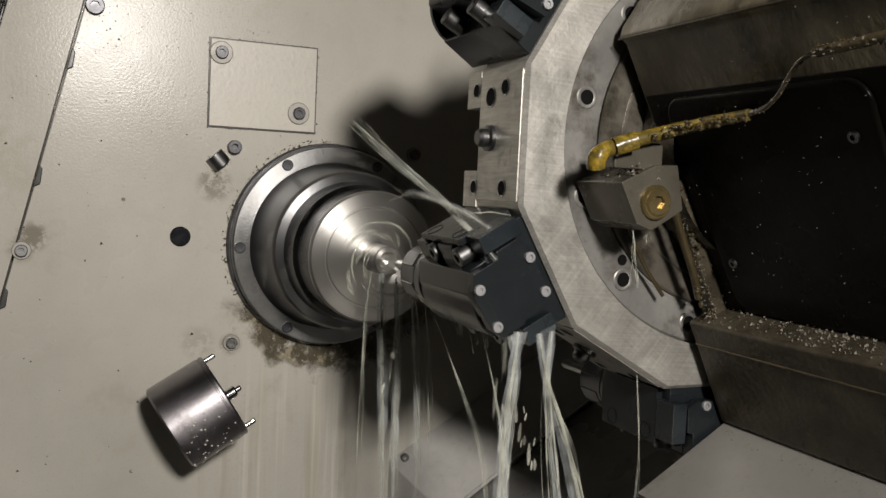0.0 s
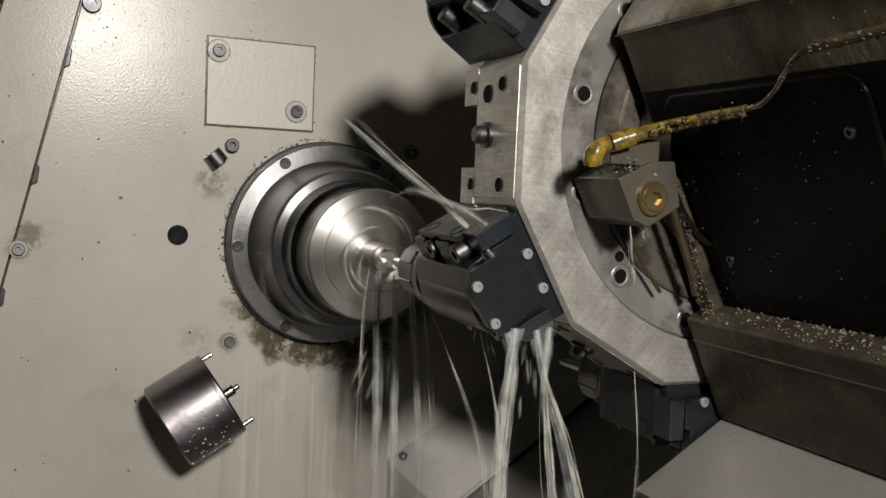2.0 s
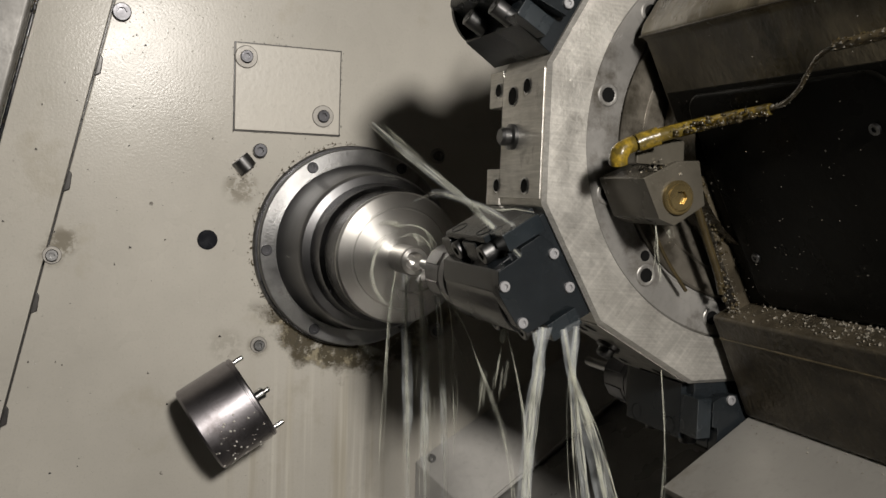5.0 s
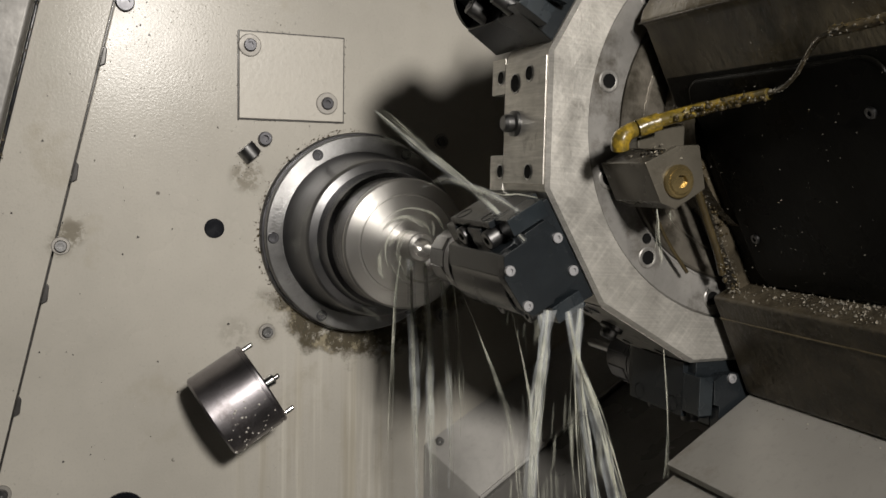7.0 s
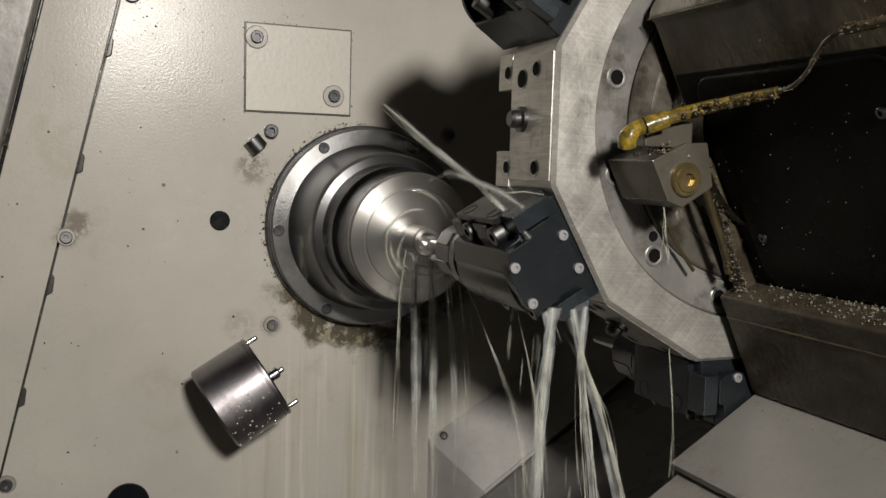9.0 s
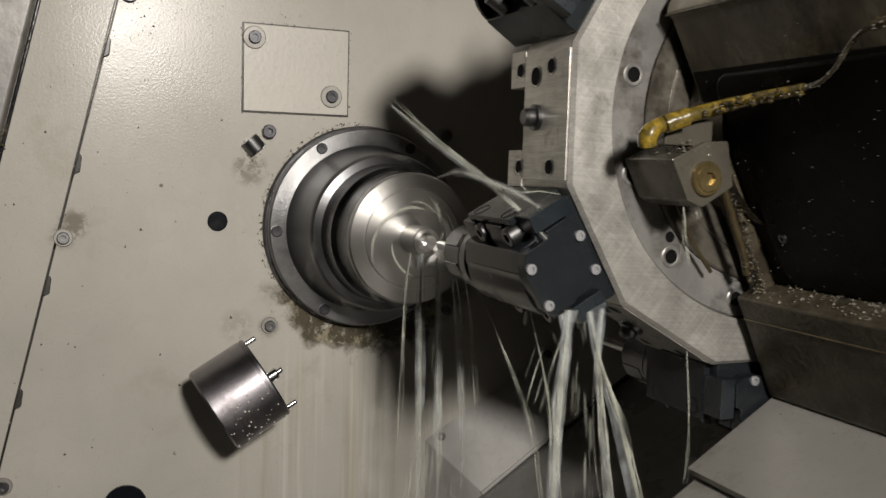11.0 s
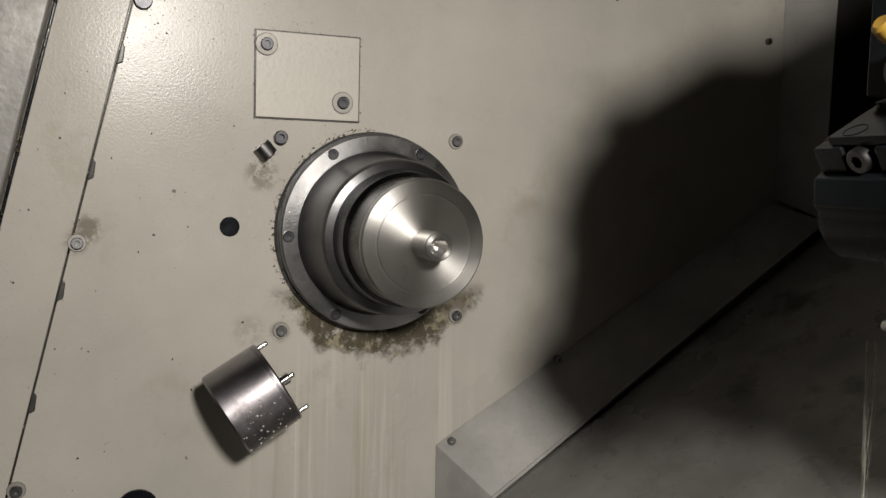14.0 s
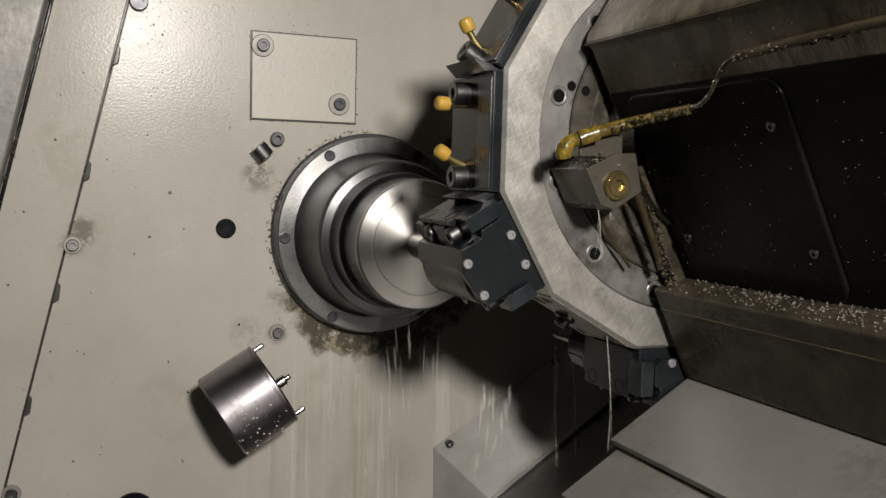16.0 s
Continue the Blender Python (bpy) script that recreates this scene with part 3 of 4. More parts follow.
def live_holder(deg, tool):
    """Bolted block holder with a chamfered cover plate; tool: a driven collet with its drill."""
    m = station(deg)
    deep = 0.085
    cx, cz = 0.0252, 0.0058
    arc = [(cx + 0.0290 * math.cos(a), cz + 0.0290 * math.sin(a)) for a in [radians(-22 + 6 * k) for k in range(10)]]
    body = [(0.0, -0.0370), (0.0335, -0.0370), (0.0338, -0.0242), (0.0470, -0.0226), (0.0530, -0.0105)] + arc + [(0.0285, 0.0215), (0.0280, 0.0345), (0.0, 0.0365)]
    h = part("tool_holder", prism(body, 0.004, deep, 0.0012), HOLDER, TURRET, "blue-black oxide bolted tool holder block", m=m)
    cov = [(0.0289, -0.0283), (0.0125, -0.0288), (0.0082, -0.0215), (0.0072, 0.0160), (0.0300, 0.0192), (0.0312, 0.0210), (0.0482, 0.0208), (0.0523, 0.0130), (0.0540, -0.0102), (0.0478, -0.0232), (0.0302, -0.0238)]
    part("cover", prism(cov, -0.006, 0.0036, 0.0007), HOLDER, h, "dark chamfered cover plate")
    for x, z in ((0.0489, -0.0134), (0.0108, -0.0146), (0.0107, 0.0094), (0.0487, 0.0124)):
        part("screw", cap_bolt(0.0034, 0.0022, 20), HEAD, h, "bright cap screw", m=pose(x, -0.006, z))
    part("lug", block(0.0088, 0.0360, -0.0065, 0.0120, -0.0414, -0.0300, 0.0007), LUG, h, "blue oxide lug beside the cover")
    part("lug", block(0.0125, 0.0350, -0.0065, 0.0120, 0.0228, 0.0345, 0.0007), LUG, h, "blue oxide lug beside the cover")
    top = part("top_plate", block(0.002, 0.0405, 0.0122, 0.0740, -0.0414, -0.0368, 0.0006), HOLDER, h, "flat dark top plate with two pockets")
    for y in (0.017, 0.057):
        part("clamp_bolt", cap_bolt(0.0062, 0.0125), BOLT, h, "oily socket head clamp bolt", m=Matrix.Translation((0.0325, y, -0.0302)) @ to_axis((1, 0, 0)))
        part("clamp_bolt", cap_bolt(0.0060, 0.0150), BOLT, h, "oily socket head clamp bolt", m=Matrix.Translation((0.0275, y + 0.003, 0.0280)) @ to_axis((1, 0, 0)))
        part("pocket", lathe([(0.0036, 0), (0.0030, 0.0006), (0, 0.0006)], 24), HOLE, top, m=Matrix.Translation((0.0335, y + 0.006, -0.0417)) @ to_axis((0, 0, -1)) @ Matrix.Diagonal((1.6, 1, 1.6, 1)))
    for y0, y1 in ((0.0265, 0.0475), (0.0665, 0.0835)):
        part("bolt_rib", block(0.0330, 0.0425, y0, y1, -0.0366, -0.0230, 0.001), HOLDER, h, "dark rib between the clamp bolts")
    ax = Matrix.Translation((cx, 0, cz))
    flip = Matrix.Rotation(math.pi, 4, "Z")
    if tool:
        part("spindle_nose", lathe([(0.0290, 0.0), (0.0290, -0.004), (0.0215, -0.006), (0.0205, -0.018), (0.019, -0.019)], 64), HOLDER, h, "black driven spindle nose", m=ax @ Matrix.Translation((0, 0.084, 0)) @ flip)
        nut = part("collet_nut", lathe([(0.018, 0), (0.0225, -0.001), (0.0245, -0.003), (0.0245, -0.014), (0.0235, -0.016), (0.0222, -0.0175), (0.0220, -0.046), (0.0190, -0.051), (0.007, -0.051)], 64), BLACKSTEEL, h,
                   "black collet nut", m=ax @ Matrix.Translation((0, 0.1020, 0)) @ flip)
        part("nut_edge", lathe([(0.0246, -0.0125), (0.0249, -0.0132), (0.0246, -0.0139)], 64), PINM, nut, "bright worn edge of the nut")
        for k in range(6):
            part("nut_flat", block(0.0205, 0.0226, -0.045, -0.022, -0.0055, 0.0055, 0.0006), BLACKSTEEL, nut, m=Matrix.Rotation(radians(60 * k), 4, "Y"))
        part("drill", lathe([(0.0042, -0.050), (0.0042, -0.104), (0.0038, -0.107), (0, -0.110)], 24), STEEL, nut, "bright short drill")
    else:
        part("bore_face", lathe([(0.026, -0.0005), (0.026, -0.004), (0.017, -0.005), (0.016, -0.002), (0, -0.002)], 48), HOLDER, h, m=ax @ Matrix.Translation((0, deep, 0)) @ flip)
        part("boring_bar", lathe([(0.0062, 0.0), (0.0062, -0.018), (0.005, -0.0195), (0, -0.0195)], 24), BOLT, h, "short worn steel stub", m=Matrix.Translation((0.030, deep, 0.014)) @ flip)
    return h


live_holder(209.88, True)
live_holder(149.88, False)
live_holder(269.88, True)


def nozzle_holder(deg):
    """Fixed holder with a clamping bar, two bolts and yellow coolant nozzles."""
    m = station(deg) @ Matrix.Translation((-0.0025, 0, 0.001))
    h = part("turning_holder", block(0.0006, 0.0095, 0.003, 0.078, -0.0425, 0.0425, 0.001), HOLDER, TURRET, "black turning tool holder with yellow coolant nozzles", m=m)
    part("clamp_bar", block(0.0085, 0.0112, 0.004, 0.0275, -0.0385, 0.0405, 0.0008), LUG, h, "scuffed blue-grey clamping bar")
    for z in (-0.0295, 0.0325):
        part("clamp_bolt", cap_bolt(0.0085, 0.012), BOLT, h, "worn socket head bolt", m=Matrix.Translation((0.0092, 0.050, z)) @ to_axis((1, 0, 0)))
    for z, dz in ((-0.0215, 0.0), (0.0175, 0.006)):
        st = part("nozzle_stem", tube([(0.0090, 0.052, z + dz), (0.016, 0.052, z + dz * 0.6), (0.024, 0.052, z)], 0.0026, 14), BRASSY, h, "brass nozzle stem")
        part("nozzle_tip", lathe([(0.0028, 0.0), (0.0052, -0.001), (0.0056, -0.005), (0.0052, -0.0095), (0.0035, -0.011), (0, -0.0106)], 24), TIP, st, "yellow nozzle tip",
             m=Matrix.Translation((0.0225, 0.052, z)) @ to_axis((1, 0, -0.6 if dz else 0)))
    part("insert_shim", prism([(0.0005, 0.0428), (0.012, 0.0432), (0.024, 0.0475), (0.012, 0.0505)], 0.008, 0.060, 0.0006), BLACKSTEEL, h, "black insert plate")


nozzle_holder(119.88)
nozzle_holder(89.88)

# ---------------------------------------------------------------- turret housing, carried by the slide
H = empty("turret_housing", "oily black cast turret housing with coolant block and pipe", "turret housing", m=Matrix.Translation(TURRET_AT))
HY0, HY1 = -0.03, -0.62
# the casting stands a few millimetres off the hub: its parts are drawn 5 % larger about this point
PIVOT = Vector((-0.4218, -0.48, -0.0382))
NEAR = Matrix.Translation(PIVOT) @ Matrix.Scale(1.049, 4) @ Matrix.Translation(-PIVOT)


def housing():
    sec = [(-0.1217, 0.0617), (-0.1235, 0.0540), (-0.1190, 0.0523), (-0.0376, -0.1056), (0.22, -0.06), (0.22, 0.30), (-0.06, 0.16)]
    part("casting", prism(sec, HY1, HY0, 0.003, 3), CASTING, H, "oily black casting with drips")
    part("bearing_collar", lathe([(0.080, -0.031), (0.080, 0.001), (0.05, 0.001)], 96), LEDGE, H, "oily bearing collar")
    led = [(-0.0601, -0.1142), (-0.0385, -0.1040), (0.22, -0.05), (0.22, -0.2), (0.05, -0.215), (-0.0285, -0.1796), (-0.0524, -0.1288)]
    part("slide_block", prism(led, HY1, HY0, 0.0025, 3), LEDGE, H, "brown oily slide block strewn with chips")
    # thin tubes drawn along two edges in place of their bevel highlights
    part("worn_edge", tube([(-0.0524, HY0 - 0.001, -0.1286), (-0.0524, -0.30, -0.1286)], 0.0007, 8), SLEEVE, H, "thin gritty strip drawn for the highlight on the slide block edge")
    part("worn_edge", tube([(-0.1236, HY0 - 0.001, 0.0538), (-0.1236, -0.30, 0.0538)], 0.0006, 8), LEDGE, H, "thin strip drawn for the highlight on the casting lip")
    for y, f in ((-0.066, 0.79), (-0.178, 0.36), (-0.178, 0.80)):
        p = Vector((-0.1190, y, 0.0523)) + Vector((0.0814, 0, -0.1579)) * f + Vector((-0.889, 0, -0.458)) * 0.0032
        part("panel_screw", cap_bolt(0.0030, 0.002, 18), BOLT, H, "chip-filled panel screw", m=Matrix.Translation(p) @ to_axis((-0.889, 0, -0.458)))
    # side of the casting: a thin skin darker than the casting, and the cover panel on it
    d = Vector((0.0814, 0, -0.1579))
    nrm = Vector((-0.889, 0, -0.458))
    o = Vector((-0.1190, 0, 0.0523))
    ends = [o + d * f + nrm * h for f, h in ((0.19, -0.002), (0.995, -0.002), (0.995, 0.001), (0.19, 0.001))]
    part("side_skin", prism([(v.x, v.z) for v in ends], HY1, HY0 - 0.004, 0.0004), HOUSE, H, "thin black skin on the side of the casting")
    pts = [o + d * 0.205 + nrm * 0.0005, o + d * 0.985 + nrm * 0.0005]
    b = bmesh.new()
    y0, y1 = -0.050, -0.192
    q = [pts[0] + Vector((0, y0, 0)), pts[1] + Vector((0, y0 - 0.005, 0)), pts[1] + Vector((0, y1, 0)), pts[0] + Vector((0, y1, 0))]
    up = [b.verts.new(v + nrm * 0.003) for v in q]
    dn = [b.verts.new(v - nrm * 0.002) for v in q]
    b.faces.new(up)
    b.faces.new(dn[::-1])
    for i in range(4):
        b.faces.new((up[i], up[(i + 1) % 4], dn[(i + 1) % 4], dn[i]))
    bmesh.ops.recalc_face_normals(b, faces=b.faces)
    b.edges.ensure_lookup_table()
    bmesh.ops.bevel(b, geom=[e for e in b.edges if abs((e.verts[0].co - e.verts[1].co).normalized().dot(nrm)) > 0.99], offset=0.013, segments=6, profile=0.5, affect="EDGES")
    bevel(b, 0.0022, 3)
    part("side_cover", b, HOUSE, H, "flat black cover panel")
    # coolant block with the big hexagon socket screw
    blk = part("coolant_block", prism([(-0.1293, -0.0298), (-0.117, -0.0535), (-0.1059, -0.0575), (-0.0844, -0.0447), (-0.090, -0.018), (-0.106, -0.019)], -0.050, -0.001, 0.0012), OILBLOCK, H, "oily steel coolant block")
    part("socket_screw", cap_bolt(0.0080, 0.004, 36), BRASSY, blk, "brass-coloured oily socket screw", m=pose(-0.1055, -0.0505, -0.0405))
    part("screw_collar", lathe([(0.0102, 0), (0.0102, -0.0022), (0.0092, -0.0032), (0.0070, -0.0032)], 40), BRASSY, blk, "oily brass collar", m=pose(-0.1055, -0.0500, -0.0405))
    part("grease_hose", tube(smooth_line([(-0.088, -0.047, -0.046), (-0.080, -0.046, -0.062), (-0.068, -0.044, -0.085), (-0.062, -0.042, -0.098)], 4), 0.0026, 12), GREASE, H, "brown greasy hose")
    part("drain_line", tube(smooth_line([(-0.109, -0.030, -0.056), (-0.096, -0.030, -0.078), (-0.080, -0.030, -0.098)], 4), 0.0012, 10), GREASE, H, "thin grimy line")
    part("arm", prism([(-0.098, -0.03), (-0.062, -0.022), (-0.030, -0.105), (-0.046, -0.112), (-0.075, -0.055)], -0.042, -0.028, 0.002), LEDGE, H, "grimy steel arm")
    yel = [(-0.1465, -0.048, -0.0195), (-0.1440, -0.049, -0.0140), (-0.1288, -0.052, -0.0073), (-0.103, -0.0668, 0.0016), (-0.1043, -0.0967, 0.0041), (-0.1053, -0.1233, 0.006)]
    rad = [0.0048] * 10 + [0.0042] * 6 + [0.0036] * 5 + [0.0032] * 5
    yel = [Vector(p).lerp(NEAR @ Vector(p), f) for p, f in zip(yel, (0, 0, 0.1, 0.5, 0.85, 1.0))]
    part("coolant_pipe", tube(smooth_line(yel, 5), rad, 20), YELLOW, H, "dirty yellow coolant pipe")
    part("pipe_ferrule", tube([(-0.136, -0.0508, -0.0103), (-0.124, -0.0545, -0.0058)], 0.0054, 20), YELLOW, H, "yellow pipe ferrule")
    thin = [(-0.1053, -0.1225, 0.006), (-0.1063, -0.1341, 0.008), (-0.1092, -0.1462, 0.0137), (-0.1133, -0.1569, 0.0216), (-0.1162, -0.1663, 0.0273), (-0.1174, -0.1772, 0.0296)]
    part("thin_pipe", tube(smooth_line(thin, 5), 0.0011, 14), SLEEVE, H, "thin bright chip-covered pipe")
    thick = [(-0.1172, -0.1752, 0.0294), (-0.1178, -0.196, 0.0303), (-0.1184, -0.2155, 0.0315), (-0.119, -0.26, 0.033), (-0.120, -0.33, 0.034)]
    part("pipe_sleeve", tube(smooth_line(thick, 8), 0.0024, 16), SLEEVE, H, "chip covered brown pipe sleeve")
    part("elbow", tube(smooth_line([(-0.1440, -0.0490, -0.0140), (-0.1458, -0.0484, -0.0185), (-0.1450, -0.0474, -0.0225)], 4), 0.0053, 20), YELLOW, H, "dirty yellow elbow fitting")
    part("pipe_bracket", block(-0.132, -0.098, -0.046, -0.03, -0.022, -0.006, 0.002), OILBLOCK, H, "greasy pipe bracket")

    free = ("coolant_block", "coolant_pipe", "pipe_ferrule", "elbow", "pipe_bracket", "bearing_collar")
    for o in H.children:
        if o.name.split(".")[0] not in free:
            o.matrix_basis = NEAR @ o.matrix_basis


housing()


def way_cover():
    e = empty("way_cover", "grey steel telescopic way cover plates below the turret", "way cover", m=Matrix.Translation(TURRET_AT))
    p = Vector((-0.030, 0, -0.183))
    for k, (s0, s1, drop, yb) in enumerate(((0.12, -0.072, 0.0, -0.031), (-0.02, -0.125, 0.008, -0.034), (-0.08, -0.30, 0.016, -0.037))):
        b = bmesh.new()
        a, c = p + AX * s0 - UP * drop, p + AX * s1 - UP * drop
        q = [a + Vector((0, yb, 0)), c + Vector((0, yb, 0)), c + Vector((0, HY1, 0)), a + Vector((0, HY1, 0))]
        up = [b.verts.new(v) for v in q]
        dn = [b.verts.new(v - UP * 0.006) for v in q]
        b.faces.new(up)
        b.faces.new(dn[::-1])
        for i in range(4):
            b.faces.new((up[i], up[(i + 1) % 4], dn[(i + 1) % 4], dn[i]))
        bmesh.ops.recalc_face_normals(b, faces=b.faces)
        bevel(b, 0.001)
        part("plate", b, WAYM, e, m=NEAR)
    sad = [p + AX * 0.12 - UP * 0.024, p - AX * 0.30 - UP * 0.024, p - AX * 0.30 - UP * 0.10, p + AX * 0.12 - UP * 0.10]
    part("saddle", prism([(v.x, v.z) for v in sad], HY1, -0.045, 0.003), HOUSE, e, "dark cast saddle", m=NEAR)
    return e


WAY = way_cover()

# ---------------------------------------------------------------- chips, grease and drops that cling
def specks(n, place, lo, hi, seed):
    """Many small crumpled flakes in one mesh; place(rng) gives a point."""
    rng = random.Random(seed)
    verts, faces = [], []
    for _ in range(n):
        c, s = place(rng), lo + (hi - lo) * rng.random() ** 2
        k = len(verts)
        for q in ((1, 0, -0.5), (-0.6, 0.8, -0.4), (-0.5, -0.8, -0.5), (0.1, 0.1, 0.9)):
            verts.append(Vector(c) + Vector([q[i] * s * (0.6 + 0.8 * rng.random()) for i in range(3)]))
        faces += [(k, k + 1, k + 2), (k, k + 3, k + 1), (k + 1, k + 3, k + 2), (k + 2, k + 3, k)]
    me = bpy.data.meshes.new("flakes")
    me.from_pydata(verts, [], faces)
    return me


def stuff(name, me, material, parent, label):
    me.materials.append(material)
    o = new(name, me)
    o.parent = parent
    return tagged(o, label, kind="stuff")


def on_ledge(r):
    u, y = r.random() ** 0.7, -0.035 - 0.36 * r.random() ** 0.6
    return NEAR @ Vector((-0.0590 + 0.022 * u, y, -0.1130 + 0.0105 * u))


def on_casting(r):
    f, y = r.random(), -0.04 - 0.26 * r.random()
    return NEAR @ (Vector((-0.1190, y, 0.0523)) + Vector((0.0814, 0, -0.1579)) * f + Vector((-0.889, 0, -0.458)) * 0.0036)


def on_block(r):
    a = r.random()
    return (-0.124 + 0.032 * a + 0.004 * r.random(), -0.0505 + 0.03 * r.random(), -0.027 + 0.009 * r.random() - 0.010 * a * r.random())


def on_arm(r):
    f = r.random()
    return NEAR @ Vector((-0.088 + 0.034 * f + 0.012 * (r.random() - 0.5), -0.043 - 0.004 * r.random(), -0.03 - 0.08 * f))


def on_lip(r):
    return NEAR @ Vector((-0.121 + 0.006 * r.random(), -0.035 - 0.25 * r.random(), 0.0605 + 0.004 * r.random()))


def on_way(r):
    p = Vector((-0.030, 0, -0.183)) + AX * (0.002 - 0.012 * r.random() ** 2)
    return NEAR @ (p + Vector((0, -0.04 - 0.35 * r.random(), 0.0008)))


stuff("chip_litter", specks(1900, on_ledge, 0.0002, 0.0012, 1), CHIP, H, "bright metal chips on the oily ledge")
stuff("chip_litter", specks(300, on_casting, 0.0001, 0.0006, 2), CHIP, H, "wet specks and chips on the black casting")
stuff("chip_litter", specks(330, on_block, 0.0003, 0.0013, 3), CHIP, H, "oily chips heaped on the coolant block")
stuff("chip_litter", specks(300, on_arm, 0.0002, 0.0008, 4), CHIP, H, "chips stuck to the greasy arm")
stuff("chip_litter", specks(170, on_lip, 0.0003, 0.0014, 5), CHIP, H, "chips along the lip of the casting")
stuff("chip_litter", specks(220, on_way, 0.0002, 0.0006, 6), CHIP, WAY, "chips in the corner of the way cover")


def sleeve_chips(r):
    f = r.random()
    a = r.random() * 6.28
    return NEAR @ (Vector((-0.1178, -0.175 - 0.13 * f, 0.0298 + 0.004 * f)) + Vector((math.cos(a), 0, math.sin(a))) * 0.0024)


stuff("chip_litter", specks(260, sleeve_chips, 0.0003, 0.0013, 18), CHIP, H, "bright chips caked on the pipe sleeve")
stuff("chip_litter", specks(220, sleeve_chips, 0.0003, 0.0012, 8), BRASSY, H, "chips caked on the pipe sleeve")


def along(r, line, rad):
    i = r.randrange(len(line) - 1)
    a = r.random() * 6.28
    return Vector(line[i]).lerp(Vector(line[i + 1]), r.random()) + Vector((math.cos(a), 0.3 * math.sin(a), math.sin(a))) * rad


def thin_chips(r):
    return NEAR @ along(r, [(-0.1053, -0.1225, 0.006), (-0.1063, -0.1341, 0.008), (-0.1092, -0.1462, 0.0137), (-0.1133, -0.1569, 0.0216), (-0.1162, -0.1663, 0.0273), (-0.1174, -0.1772, 0.0296)], 0.0011)


def pipe_grime(r):
    p = along(r, [(-0.1288, -0.052, -0.0073), (-0.103, -0.0668, 0.0016), (-0.1043, -0.0967, 0.0041), (-0.1053, -0.1233, 0.006)], 0.0)
    f = min(1.0, max(0.1, (-0.052 - p.y) / 0.07))
    return p.lerp(NEAR @ p, 0.1 + 0.9 * f) + Vector((-0.0034 + 0.002 * r.random(), -0.002 * r.random(), -0.0034 + 0.006 * r.random() ** 1.5))


stuff("chip_litter", specks(170, thin_chips, 0.0003, 0.0010, 9), CHIP, H, "bright chips caked on the thin pipe")


def clumps(n, place, lo, hi, seed):
    rng = random.Random(seed)
    b = bmesh.new()
    for _ in range(n):
        c, s = Vector(place(rng)), lo + (hi - lo) * rng.random() ** 2
        g = bmesh.ops.create_icosphere(b, subdivisions=1, radius=s)
        for v in g["verts"]:
            v.co = Vector((v.co.x * (0.8 + 0.5 * rng.random()), v.co.y, v.co.z * (0.6 + 0.5 * rng.random()))) + c
    me = bpy.data.meshes.new("clumps")
    b.to_mesh(me)
    b.free()
    me.shade_smooth()
    return me


stuff("grease", clumps(60, on_block, 0.0008, 0.0026, 11), GREASE, H, "dark grease clumps on the coolant block")
stuff("pipe_grime", clumps(70, pipe_grime, 0.0007, 0.0020, 13), GREASE, H, "black grime on the yellow pipe")
stuff("chip_litter", specks(80, pipe_grime, 0.0002, 0.0007, 14), CHIP, H, "small chips on the yellow pipe")
stuff("arm_grease", clumps(60, on_arm, 0.0008, 0.0022, 12), GREASE, H, "dark grease clumps on the arm")


def wall_drops(r):
    while True:
        x, z = -0.36 + 0.36 * r.random(), -0.27 + 0.52 * r.random()
        if r.random() < 0.15 + 0.85 * max(0.0, z / 0.25) ** 2 * max(0.0, min(1.0, (-x) / 0.2)) and x > -0.30 + 0.24 * z + 0.003:
            return (x, -0.0002, z)


dm = clumps(650, wall_drops, 0.0003, 0.0009, 21)
for v in dm.vertices:
    v.co.y *= 0.45
WET = mat("clear_wet_drop", (0.55, 0.53, 0.48), 0.06, 0, 0.02, 60, 0.0, 300, spec=0.8)
dm.materials.append(WET)
tagged(new("wet_spatter", dm), "small wet drops on the cream wall", "spatter", kind="stuff")


def rail_grit(r):
    z = -0.30 + 0.60 * r.random()
    return (-0.2970 + 0.2395 * (z + 0.0130) - 0.0625 - 0.004 * r.random(), -0.003 - 0.027 * r.random() ** 2, z)


def wall_grit(r):
    z = -0.28 + 0.54 * r.random()
    return (-0.2970 + 0.2395 * (z + 0.0130) - 0.05 + 0.30 * r.random() ** 1.6, -0.0006, z)


def plate_grit(r):
    f, side = r.random() * 2 - 1, r.randrange(4)
    x, z = ((0.0538 * f, 0.0432), (0.0538 * f, -0.0432), (0.0538, 0.0432 * f), (-0.0538, 0.0432 * f))[side]
    return (-0.0726 + x + 0.0012 * r.gauss(0, 1), -0.0012, 0.158 + z + 0.0012 * r.gauss(0, 1))


def clip_grit(r):
    return (-0.116 + 0.010 * r.gauss(0, 1), -0.0006, 0.070 + 0.012 * r.gauss(0, 1))


def ring_grit(r):
    a, d = radians(90 + 200 * r.random()), 0.1065 + 0.004 * r.random() ** 2
    return (d * math.cos(a), -0.0015, d * math.sin(a))


